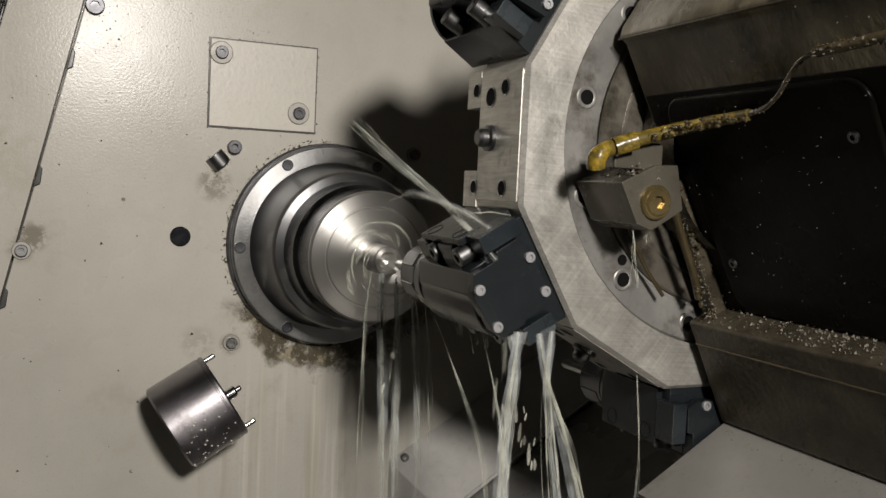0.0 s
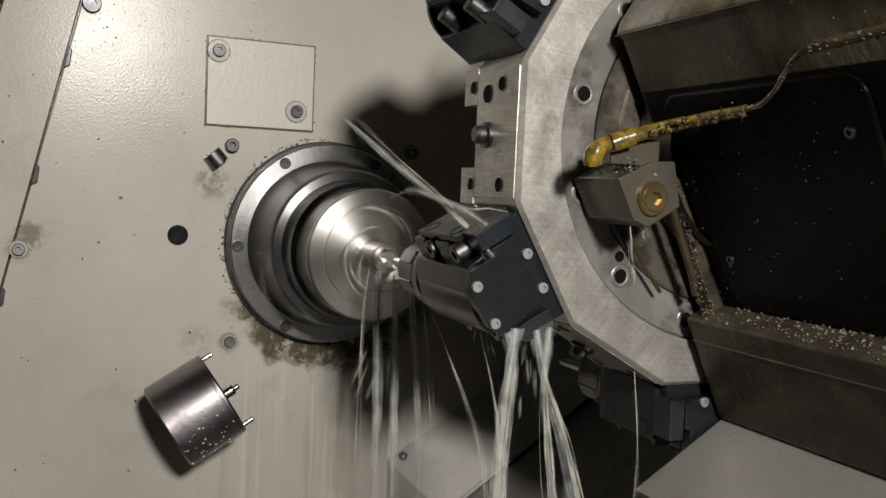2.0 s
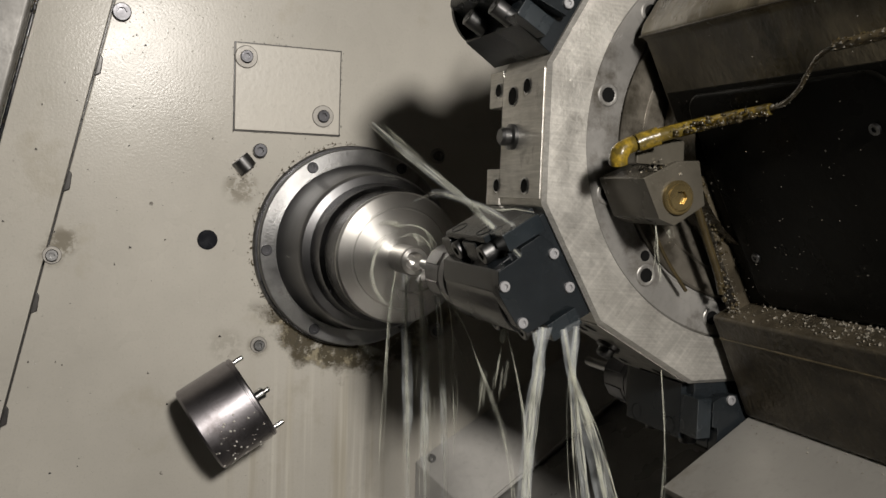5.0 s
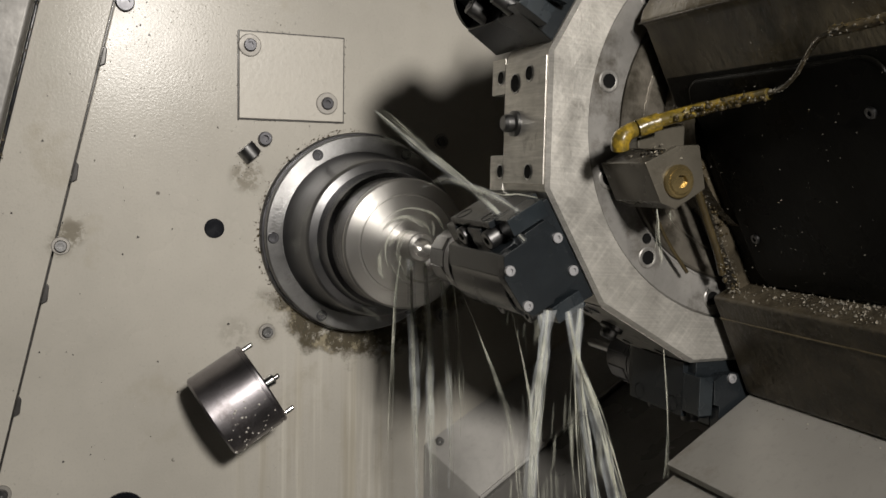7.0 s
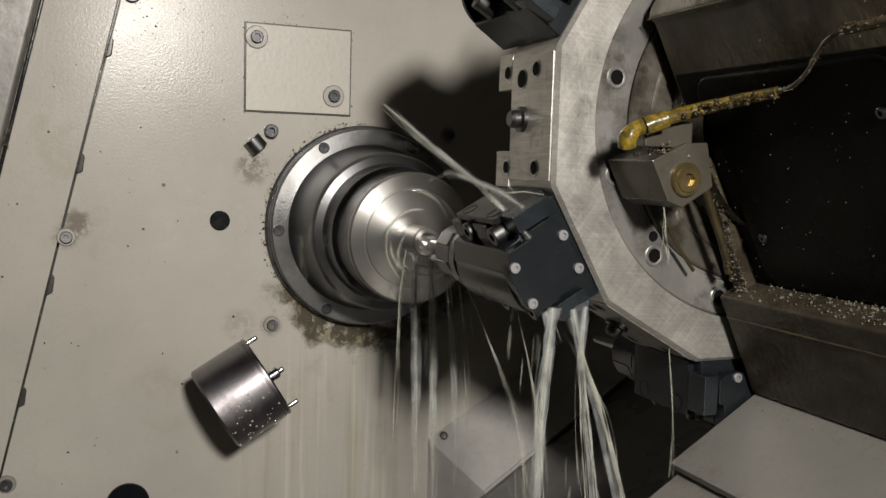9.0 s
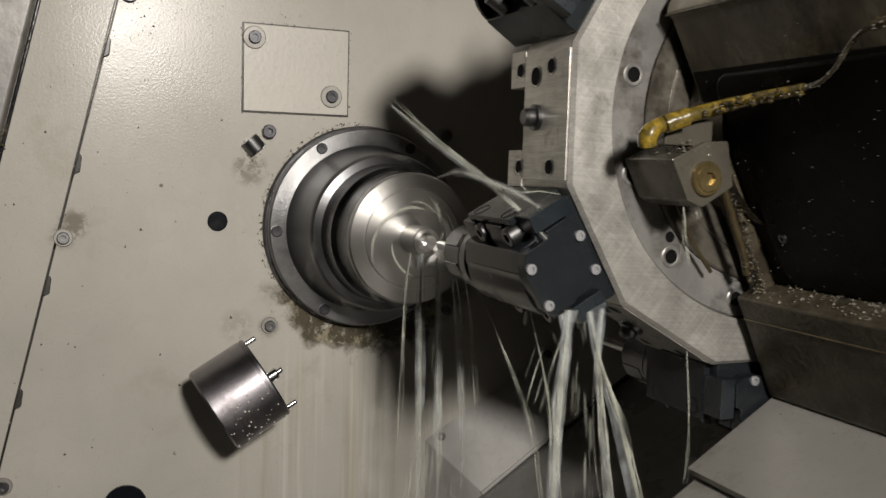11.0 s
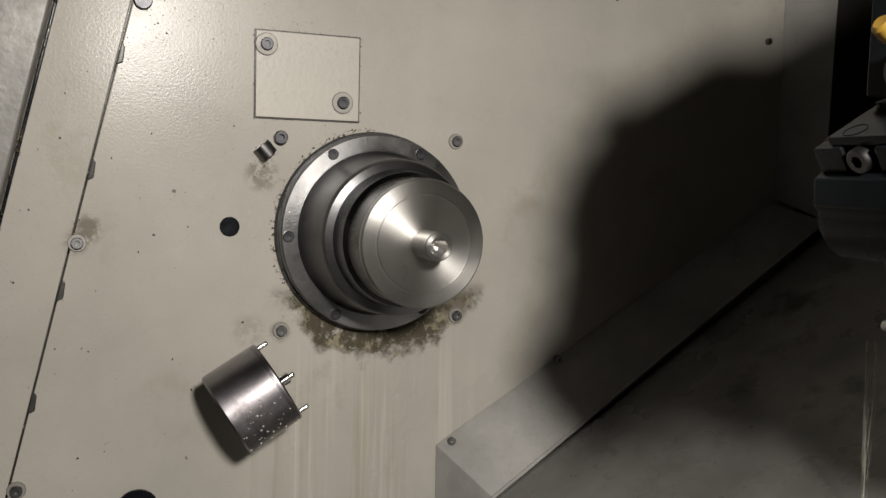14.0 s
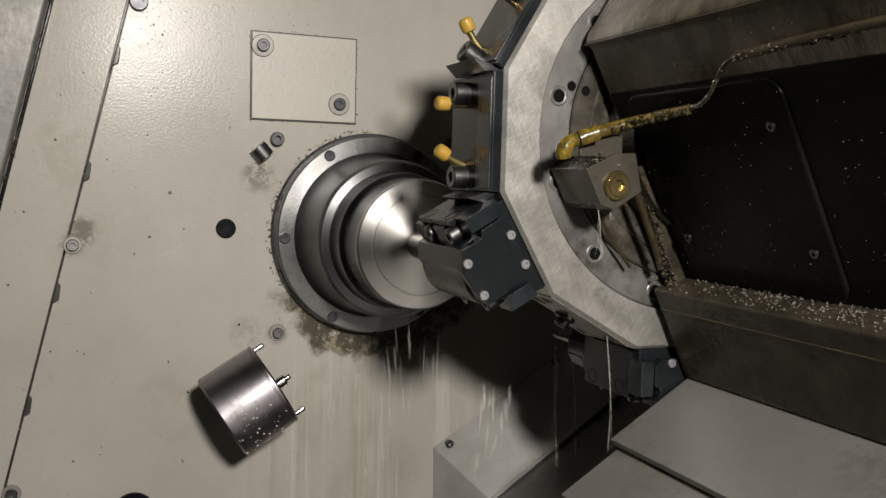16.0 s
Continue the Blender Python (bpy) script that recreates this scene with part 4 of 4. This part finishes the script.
for nm, me, ma, lb in (("plate_grit", specks(170, plate_grit, 0.0002, 0.0010, 25), RAILM, "dark grit along the edge of the cover plate"),
                       ("clip_grit", specks(90, clip_grit, 0.0002, 0.0009, 26), RAILM, "dark chips on the wall round the clip"),
                       ("ring_grit", specks(260, ring_grit, 0.0003, 0.0014, 27), SLEEVE, "brown grit caked round the seal ring"),
                       ("rail_grit", specks(420, rail_grit, 0.0004, 0.0018, 23), SLEEVE, "brown grit and chips caked along the rail"),
                       ("wall_grit", specks(110, wall_grit, 0.0003, 0.0016, 24), RAILM, "dark chips stuck to the wet wall")):
    me.materials.append(ma)
    tagged(new(nm, me), lb, "grit", kind="stuff")


def cup_drops(r):
    a, l = -0.2 + 1.5 * r.random(), -0.026 + 0.05 * r.random()
    n = (UP * -math.sin(a) + Vector((0, -1, 0)) * math.cos(a)) * 0.0418
    return Vector((-0.140, -0.075, -0.1516)) + AX * l + n


cm = clumps(46, cup_drops, 0.0006, 0.0016, 22)
cm.materials.append(WET)
tagged(new("wet_spatter", cm), "wet drops running down the steel cylinder", "spatter", kind="stuff")

# ---------------------------------------------------------------- coolant
T = TURRET_AT


def strand(points, r0, r1, seed, n=12):
    """An uneven run of liquid: whole near its start, torn into long lumps and fine threads further on."""
    rng = random.Random(seed)
    line = smooth_line([Vector(p) for p in points], n)
    k = len(line)
    out = bmesh.new()

    def sway(i, ph, amp):
        f = i / (k - 1)
        v = Vector((i * 0.055 + ph, seed * 0.37, ph))
        return Vector((noise.noise(v), noise.noise(v + Vector((7, 3, 1))), 0.4 * noise.noise(v + Vector((2, 9, 4))))) * amp * (0.25 + 1.5 * f) * min(1.0, f * 4)

    for c in range(3 + round(r0 * 3000)):
        ph, amp = rng.random() * 40, (0.0026 if c else 0.0012) * (1 + 1.2 * rng.random())
        i = 0 if c < 2 else rng.randrange(k // 3)
        while i < k - 3:
            f = i / (k - 1)
            ln = round(k * (0.45 * (1 - f) ** 1.5 + 0.07 + 0.14 * rng.random()))
            seg = list(range(i, min(k, i + ln + 1)))
            if len(seg) >= 4:
                rad, pts = [], []
                thick = (r0 + (r1 - r0) * f) * (0.55 if c == 0 else 0.08 + 0.20 * rng.random())
                for a, q in enumerate(seg):
                    e = min(a + (2 if i == 0 else 0), len(seg) - 1 - a)
                    lump = 1 + 0.55 * noise.noise(Vector((q * 0.45 + ph, c * 3.1, seed)))
                    rad.append(max(0.00008, thick * lump * min(1.0, 0.15 + e / 3)))
                    pts.append(line[q] + sway(q, ph, amp))
                t = tube(pts, rad, 7)
                me = bpy.data.meshes.new("thread")
                t.to_mesh(me)
                t.free()
                out.from_mesh(me)
                bpy.data.meshes.remove(me)
            i += ln + (0 if f < 0.25 else 1 + rng.randrange(3))
    return out


STRANDS = []


def stream(name, label, strands):
    """A stream carried by the holder: an Empty with its ropes of liquid, which sway on their own."""
    e = empty(name, label, "coolant", m=Matrix.Translation(T))
    # what runs off the holder goes on falling past the bed
    strands = [(list(pts) + [tuple(Vector(pts[-1]) * 2.1 - Vector(pts[-2]) * 1.1)], r0, r1, seed) if name == "coolant_fall" else (pts, r0, r1, seed) for pts, r0, r1, seed in strands]
    for i, (pts, r0, r1, seed) in enumerate(strands):
        top = Vector(pts[0])
        o = part("strand", strand([Vector(p) - top for p in pts], r0, r1, seed), COOLANT, e, m=Matrix.Translation(top))
        if r0 >= 0.0012:
            line = smooth_line([Vector(p) - top for p in pts], 5)
            k = len(line) - 1
            b = tube(line, [(r0 * 1.5 + 0.0016 * i / k) * (1 + 0.4 * noise.noise(Vector((i * 0.5, seed, 0)))) * (1 if i < k - 3 else 0.3) for i in range(k + 1)], 10)
            if abs(line[-1].y) < 0.05:
                for v in b.verts:
                    v.co.y *= 0.4
            part("film", b, SHEETM, o, "thin clear film of coolant")
        STRANDS.append((o, top, seed))
    return e


J1 = [(-0.1846, -0.006, -0.0787), (-0.1918, 0.02, -0.0623), (-0.1939, 0.06, -0.0461), (-0.2063, 0.11, -0.0228), (-0.2255, 0.16, 0.0074)]
J2 = [(-0.1882, -0.002, -0.0601), (-0.1937, 0.03, -0.0505), (-0.2027, 0.08, -0.0414), (-0.201, 0.13, -0.0466)]
J3 = [(-0.1742, -0.002, -0.0523), (-0.1817, 0.01, -0.051), (-0.1892, 0.02, -0.0517), (-0.1932, 0.045, -0.0478)]


def spread(pts, dx, dz):
    k = len(pts) - 1
    return [(p[0] + dx * i / k, p[1], p[2] + dz * i / k) for i, p in enumerate(pts)]


JET = stream("coolant_jet", "milky coolant jets spraying up from the tool holder", [
    (J1, 0.0013, 0.0006, 31), (spread(J1, 0.002, 0.0025), 0.0008, 0.0004, 32), (spread(J1, -0.003, 0.001), 0.0007, 0.0004, 33), (spread(J1, 0.004, 0.0005), 0.0005, 0.0003, 36),
    (J2, 0.0012, 0.0007, 34), (J3, 0.0008, 0.0007, 35)])
F1 = [(-0.1671, -0.006, -0.1225), (-0.1684, -0.006, -0.1412), (-0.1724, -0.006, -0.1724), (-0.1737, -0.006, -0.1969), (-0.175, -0.006, -0.2386)]
F1B = [(-0.1709, -0.004, -0.1255), (-0.1658, -0.004, -0.1487), (-0.1696, -0.004, -0.1837), (-0.1717, -0.004, -0.2397)]
F2 = [(-0.153, -0.007, -0.1237), (-0.1466, -0.01, -0.1545), (-0.1347, -0.014, -0.1886), (-0.1206, -0.018, -0.2399)]
F2B = [(-0.144, -0.007, -0.1222), (-0.1462, -0.01, -0.1553), (-0.1407, -0.01, -0.1911), (-0.132, -0.01, -0.2416)]
FALL = stream("coolant_fall", "milky coolant running off the lower edge of the tool holder", [
    (F1, 0.0022, 0.0010, 41), (F1B, 0.0016, 0.0009, 42), (F2, 0.0016, 0.0018, 43), (F2B, 0.0014, 0.0007, 44), (spread(F2, 0.004, 0.0), 0.0012, 0.0010, 45), (spread(F2B, -0.006, 0.0), 0.0008, 0.0005, 46),
    ([(-0.191, 0.09, -0.1087), (-0.1705, 0.08, -0.1586), (-0.1533, 0.07, -0.2108), (-0.1478, 0.06, -0.2644)], 0.0008, 0.0005, 47),
    ([(-0.1633, 0.05, -0.1337), (-0.1517, 0.05, -0.1762), (-0.1466, 0.05, -0.2058), (-0.1449, 0.05, -0.2614)], 0.0010, 0.0006, 48)])


def sheet(pts, name="sheet"):
    """A thin film of liquid hanging from an edge."""
    b = bmesh.new()
    f0, f1 = [b.verts.new(p) for p in pts], [b.verts.new(Vector(p) + Vector((0.0, 0.0006, 0.0))) for p in pts]
    b.faces.new(f0)
    b.faces.new(f1[::-1])
    k = len(pts)
    for i in range(k):
        b.faces.new((f0[i], f0[(i + 1) % k], f1[(i + 1) % k], f1[i]))
    return part(name, b, SHEETM, FALL, "thin clear film of coolant")


sheet([(-0.153, -0.0085, -0.1225), (-0.1425, -0.0085, -0.1180), (-0.1425, -0.0095, -0.1300), (-0.1452, -0.0105, -0.1520), (-0.1466, -0.0105, -0.1530), (-0.1500, -0.0095, -0.1380)])
sheet([(-0.1725, -0.0075, -0.1240), (-0.1610, -0.0075, -0.1225), (-0.1650, -0.0075, -0.1360), (-0.1680, -0.0075, -0.1440)])
DRIP = stream("work_drip", "thin coolant dripping from the workpiece", [
    ([(-0.1575, 0.235, -0.116), (-0.1546, 0.235, -0.1683), (-0.150, 0.235, -0.2503), (-0.1465, 0.235, -0.3263)], 0.00118, 0.0006, 51),
    ([(-0.1605, 0.225, -0.114), (-0.158, 0.225, -0.150), (-0.162, 0.225, -0.22)], 0.00105, 0.0004, 52),
    ([(-0.151, 0.215, -0.114), (-0.143, 0.215, -0.160), (-0.138, 0.215, -0.24)], 0.0009, 0.0004, 53)])
CHUCKFALL = stream("chuck_fall", "ropes of milky coolant falling from the turning workpiece", [
    ([(-0.1700, 0.235, -0.112), (-0.1690, 0.235, -0.160), (-0.1660, 0.235, -0.225), (-0.1640, 0.235, -0.33)], 0.0026, 0.0014, 151),
    ([(-0.1620, 0.220, -0.118), (-0.1570, 0.222, -0.170), (-0.1560, 0.224, -0.250), (-0.1530, 0.224, -0.34)], 0.0022, 0.0011, 152),
    ([(-0.1560, 0.200, -0.128), (-0.1500, 0.200, -0.175), (-0.1450, 0.200, -0.240), (-0.1440, 0.200, -0.31)], 0.0013, 0.0008, 153),
    ([(-0.1500, 0.185, -0.130), (-0.1440, 0.185, -0.180), (-0.1400, 0.185, -0.260)], 0.0010, 0.0006, 154),
    ([(-0.1760, 0.245, -0.110), (-0.1810, 0.245, -0.150), (-0.1840, 0.245, -0.210), (-0.1850, 0.245, -0.29)], 0.0009, 0.0005, 155)])


def swirl():
    """Coolant flung round the turning workpiece: curved threads near it and short streaks over the chuck."""
    rng = random.Random(171)
    out = bmesh.new()
    for k in range(36):
        near = k < 14
        r, a = (0.012 + 0.022 * rng.random() ** 1.5, rng.random() * 6.283) if near else (0.050 + 0.050 * rng.random(), rng.random() * 6.283)
        y = -0.188 + 0.030 * rng.random() if near else (-0.156 - 0.004 * rng.random() if r < 0.060 else -0.092 - 0.03 * rng.random())
        span_, grow = (0.5 + 1.3 * rng.random(), 0.006 + 0.012 * rng.random()) if near else (0.10 + 0.14 * rng.random(), 0.008)
        thick = 0.0004 + 0.0010 * rng.random() ** 2 if near else 0.0003 + 0.0003 * rng.random()
        pts, rad = [], []
        for i in range(10):
            f = i / 9
            rr, aa = r + grow * f, a + span_ * f
            pts.append((rr * math.cos(aa), y - 0.004 * f * rng.random(), rr * math.sin(aa)))
            rad.append(max(0.0001, thick * min(1.0, 4 * f + 0.3, 4 * (1 - f) + 0.1) * (0.7 + 0.6 * rng.random())))
        t = tube(pts, rad, 6)
        me = bpy.data.meshes.new("thread")
        t.to_mesh(me)
        t.free()
        out.from_mesh(me)
        bpy.data.meshes.remove(me)
    return tagged(part("coolant_swirl", out, COOLANT), "threads of milky coolant flung round the workpiece", "coolant", kind="stuff")


SWIRL = swirl()
BLOCKDRIP = stream("block_drip", "coolant dripping from the coolant block", [
    ([(-0.1127, -0.04, -0.055), (-0.1097, -0.04, -0.0751), (-0.1075, -0.04, -0.0921)], 0.0006, 0.0011, 54),
    ([(-0.1030, -0.04, -0.0565), (-0.1025, -0.04, -0.0660)], 0.0006, 0.0009, 56),
    ([(-0.0884, -0.02, -0.1495), (-0.083, -0.02, -0.1998), (-0.0823, -0.02, -0.2431)], 0.0006, 0.0004, 55)])


def spray():
    """The fan that the drill throws ahead of itself."""
    rng = random.Random(61)
    b = bmesh.new()
    for _ in range(1300):
        a, w = rng.random() * 6.283, abs(rng.gauss(0, 0.27))
        d = Vector((math.cos(a) * w, 1.0, math.sin(a) * w * 0.8)).normalized()
        f0 = rng.random() ** 1.4 * 0.12
        ln = 0.012 + 0.04 * rng.random()
        r = 0.00010 + 0.00022 * rng.random() ** 2
        side = d.cross(Vector((0.2, 0.1, 1))).normalized()
        up = side.cross(d)
        p, q = d * f0, d * (f0 + ln)
        v = [b.verts.new(x) for x in (p, (p + q) / 2 + side * r, (p + q) / 2 + up * r, (p + q) / 2 - side * r, (p + q) / 2 - up * r, q)]
        for i in range(4):
            b.faces.new((v[0], v[1 + i], v[1 + (i + 1) % 4]))
            b.faces.new((v[5], v[1 + (i + 1) % 4], v[1 + i]))
    o = part("coolant_spray", b, COOLANT)
    return tagged(o, "fine white coolant spray fanning from the drill", "coolant", kind="stuff")


SPRAY = spray()


def drop_mesh(i):
    """A small burst of long drops that fall together."""
    rng = random.Random(70 + i)
    out = bmesh.new()
    for c in range(5 + rng.randrange(5)):
        ln, r = 0.004 + 0.013 * rng.random() ** 2, 0.0006 + 0.0010 * rng.random() ** 2
        at = Vector((rng.gauss(0, 0.009), rng.gauss(0, 0.008), rng.gauss(0, 0.013)))
        b = lathe([(0, 0.5 * ln + r), (r * 0.7, 0.5 * ln), (r, 0.1 * ln), (r * 0.8, -0.3 * ln), (r * 0.4, -0.5 * ln), (0, -0.5 * ln - r)], 7)
        tilt = Matrix.Rotation(rng.gauss(0, 0.10), 3, "Y")
        for v in b.verts:
            v.co = tilt @ Vector((v.co.x, v.co.z, -v.co.y)) + at
        me = bpy.data.meshes.new("one_drop")
        b.to_mesh(me)
        b.free()
        out.from_mesh(me)
        bpy.data.meshes.remove(me)
    bmesh.ops.recalc_face_normals(out, faces=out.faces)
    me = bpy.data.meshes.new("coolant_splash")
    out.to_mesh(me)
    out.free()
    me.materials.append(COOLANT)
    me.shade_smooth()
    return me


DROPS = []


def make_drops():
    rng = random.Random(80)
    shapes = [drop_mesh(i) for i in range(14)]

    def add(t0, start, vel, home, label="burst of milky coolant drops in flight"):
        o = new("coolant_splash", shapes[rng.randrange(14)])
        tagged(o, label, "splash", "falling coolant splashes", "stuff")
        DROPS.append((o, t0, Vector(start), Vector(vel), Vector(home)))

    barrel = (-0.165, 0.05, -0.105)
    for k in range(560):
        t0 = 11.6 * k / 560 + 0.1 * rng.random() - 0.15
        if rng.random() < 0.55:
            add(t0, (-0.175 + 0.045 * rng.random(), 0.0 + 0.05 * rng.random(), -0.135), (0.12 * rng.gauss(0.3, 1), 0.1 * rng.gauss(0, 1), -0.5 - 0.4 * rng.random()), barrel)
        else:
            add(t0, (-0.165 + 0.02 * rng.random(), 0.20 + 0.04 * rng.random(), -0.122), (0.25 * rng.gauss(0, 1), 0.1 * rng.gauss(0, 1), -0.3 - 0.5 * rng.random()), barrel)
    for k in range(60):
        add(11.45 + 1.15 * k / 60, (-0.165 + 0.01 * rng.gauss(0, 1), 0.15 + 0.06 * rng.random(), -0.115), (-0.5 * rng.random(), 0.3 * rng.random(), -0.4 - 0.6 * rng.random()), barrel)
    for k in range(18):
        add(11.3 + 1.35 * k / 18, (-0.188, 0.03, -0.055), (-0.35 - 0.3 * rng.random(), 0.45 + 0.3 * rng.random(), 0.35 + 0.35 * rng.random()), barrel)
    for k in range(46):
        add(14.65 + 1.3 * k / 46, (-0.168 + 0.008 * rng.gauss(0, 1), 0.02, -0.140), (0.06 * rng.gauss(0.4, 1), 0.0, -0.4 - 0.3 * rng.random()), barrel)
    for k in range(110):
        add(14.75 + 1.2 * k / 110, (-0.195 + 0.02 * rng.gauss(0, 1), 0.16 + 0.03 * rng.random(), -0.125), (0.1 * rng.gauss(0, 1), 0.0, -0.5 - 0.4 * rng.random()), barrel)


make_drops()


# ---------------------------------------------------------------- what moves
SLIDE = [
    # seconds, along the slide, along the spindle axis, turn of the disc
    (0.0, 0.0, -0.0030, 0), (2.0, 0.0, -0.0020, 0), (4.2, 0.0, -0.0005, 0), (6.3, 0.0, 0.0098, 0), (9.0, 0.0, 0.0100, 0), (10.4, 0.0, 0.0102, 0), (10.9, 0.0, 0.002, 0),
    (11.1, 0.0015, -0.014, 0), (11.3, 0.0096, -0.040, 0), (11.5, 0.052, -0.087, 0), (11.7, 0.0835, -0.138, 0), (11.85, 0.091, -0.180, 0), (12.0, 0.0935, -0.213, 0), (12.2, 0.096, -0.2165, 0), (12.4, 0.098, -0.2175, 0),
    (12.7, 0.098, -0.2180, 0), (12.9, 0.098, -0.2185, 9), (13.0, 0.098, -0.219, 20), (13.1, 0.098, -0.219, 34), (13.2, 0.098, -0.220, 47), (13.3, 0.098, -0.221, 56), (13.4, 0.098, -0.222, 60),
    (14.0, 0.098, -0.222, 60), (14.1, 0.084, -0.216, 60), (14.2, 0.066, -0.2005, 60), (14.3, 0.045, -0.176, 60), (14.4, 0.026, -0.149, 60), (14.5, 0.0065, -0.125, 60), (14.6, -0.0035, -0.096, 60), (14.7, -0.006, -0.068, 60),
    (14.8, -0.007, -0.040, 60), (15.0, -0.0076, 0.008, 60), (15.25, -0.0068, 0.045, 60), (15.5, -0.0073, 0.0675, 60), (16.0, -0.0066, 0.0887, 60)]


def slide_at(t):
    """The turret's place at t."""
    for a, b in zip(SLIDE, SLIDE[1:]):
        if t <= b[0]:
            f = (t - a[0]) / (b[0] - a[0])
            return TURRET_AT + AX * (a[1] + (b[1] - a[1]) * f) + Vector((0, a[2] + (b[2] - a[2]) * f, 0))
    return TURRET_AT + AX * SLIDE[-1][1] + Vector((0, SLIDE[-1][2], 0))


def steps(t0, t1, d):
    n = max(1, round((t1 - t0) / d))
    return [t0 + (t1 - t0) * i / n for i in range(n + 1)]


def follow_then_fall(thing, stop, drift=(0, 0, 0), start=0.0):
    """Ride with the turret until the coolant is shut off, then fall away below the bed."""
    rows = [(t, Matrix.Translation(slide_at(t))) for t in sorted({s[0] for s in SLIDE if s[0] < stop} | {stop})]
    at = slide_at(stop)
    for k in range(1, 5):
        d = 0.12 * k
        rows.append((stop + d, Matrix.Translation(at + Vector(drift) * d + Vector((0, 0, -4.9 * d * d - 0.9 * d)))))
    rows.append((16.0, rows[-1][1]))
    walk(thing, rows)


def motions():
    disc, body = [], []
    for t, s, y, turn in SLIDE:
        at = TURRET_AT + AX * s + Vector((0, y, 0))
        disc.append((t, Matrix.Translation(at - TURRET_AT + DISC_AT) @ Matrix.Rotation(radians(-turn), 4, "Y")))
        body.append((t, Matrix.Translation(at)))
    walk(TURRET, disc)
    walk(H, body)
    walk(WAY, body)
    # spindle, at work until the retreat and again at the end
    turns, a = [], 0.0
    for k in range(161):
        t = k / 10
        turns.append((t, pose(0, 0, 0, 0, a, 0)))
        a += 80 if (t < 12.4 or t > 14.4) else 0
    walk(CHUCK, turns)
    # coolant
    follow_then_fall(JET, 11.62, (-0.3, 0.2, 0))
    follow_then_fall(FALL, 12.5)
    follow_then_fall(CHUCKFALL, 11.3)
    whirl, turn = [], 0.0
    for t in steps(0, 11.3, 0.1):
        whirl.append((t, pose(0, 0, 0, 0, turn, 0)))
        turn += 67
    for k in range(1, 5):
        d = 0.12 * k
        whirl.append((11.3 + d, pose(0, -0.05 * k, -4.9 * d * d, 0, turn + 20 * k, 0)))
    whirl.append((16.0, whirl[-1][1]))
    walk(SWIRL, whirl)
    base = Vector((-0.1642, 0, -0.1019))
    hang = []
    for t, sl, y, turn in SLIDE:
        a = radians(turn)
        moved = Vector((base.x * math.cos(a) - base.z * math.sin(a), 0, base.x * math.sin(a) + base.z * math.cos(a)))
        hang.append((t, Matrix.Translation(TURRET_AT + AX * sl + Vector((0, y, 0)) + moved - base)))
    walk(DRIP, hang)
    walk(BLOCKDRIP, body)
    for o, top, seed in STRANDS:
        rng = random.Random(seed)
        rows = []
        for t in steps(0, 16, 0.2):
            rows.append((t, Matrix.Translation(top) @ pose(0, 0, 0, rng.gauss(0, 0.5), 0.6 * math.sin(t * 7 + seed) + rng.gauss(0, 0.4), rng.gauss(0, 0.7))))
        walk(o, rows)
    # the spray sits inside the chuck while the drill is in the work, and goes out with the drill's tip
    tip = Vector((-0.1642, 0.212, -0.1019))
    rows = [(0, pose(0, -0.13, 0, 0, 0, 0)), (11.3, pose(0, -0.13, 0, 0, 0, 0))]
    for k, t in enumerate(steps(11.4, 12.62, 0.1)):
        rows.append((t, Matrix.Translation(slide_at(t) + tip) @ pose(0, 0, 0, 0, 37 * (k % 5), 0)))
    end = slide_at(12.62) + tip
    for k in range(1, 5):
        d = 0.11 * k
        rows.append((12.62 + d, Matrix.Translation(end + Vector((-0.5 * d, 0.4 * d, -4.9 * d * d - 0.5 * d))) @ pose(0, 0, 0, 0, 20 + 10 * k, 0)))
    rows.append((16.0, rows[-1][1]))
    walk(SPRAY, rows)
    # drops leave the holder one by one
    for o, t0, start, vel, home in DROPS:
        rows = []
        if t0 > 0.05:
            rows = [(t, Matrix.Translation(slide_at(t) + home)) for t in sorted({0.0} | {s[0] for s in SLIDE if s[0] < t0 - 0.04} | {t0 - 0.034})]
        p = slide_at(max(0.0, t0)) + start
        for k in range(12):
            d = 0.07 * k
            t = t0 + d
            if t < 0 or t > 16:
                continue
            q = p + vel * d + Vector((0, 0, -4.9 * d * d))
            v = vel + Vector((0, 0, -9.8 * d))
            if q.z < -0.75:
                break
            rows.append((t, Matrix.Translation(q) @ Vector((0, 0, -1)).rotation_difference(v).to_matrix().to_4x4()))
        if not rows or rows[0][0] > 0.01:
            rows.insert(0, (0.0, rows[0][1] if rows else Matrix.Translation(p)))
        if rows[-1][0] < 15.9:
            rows.append((16.0, rows[-1][1]))
        walk(o, rows)


motions()
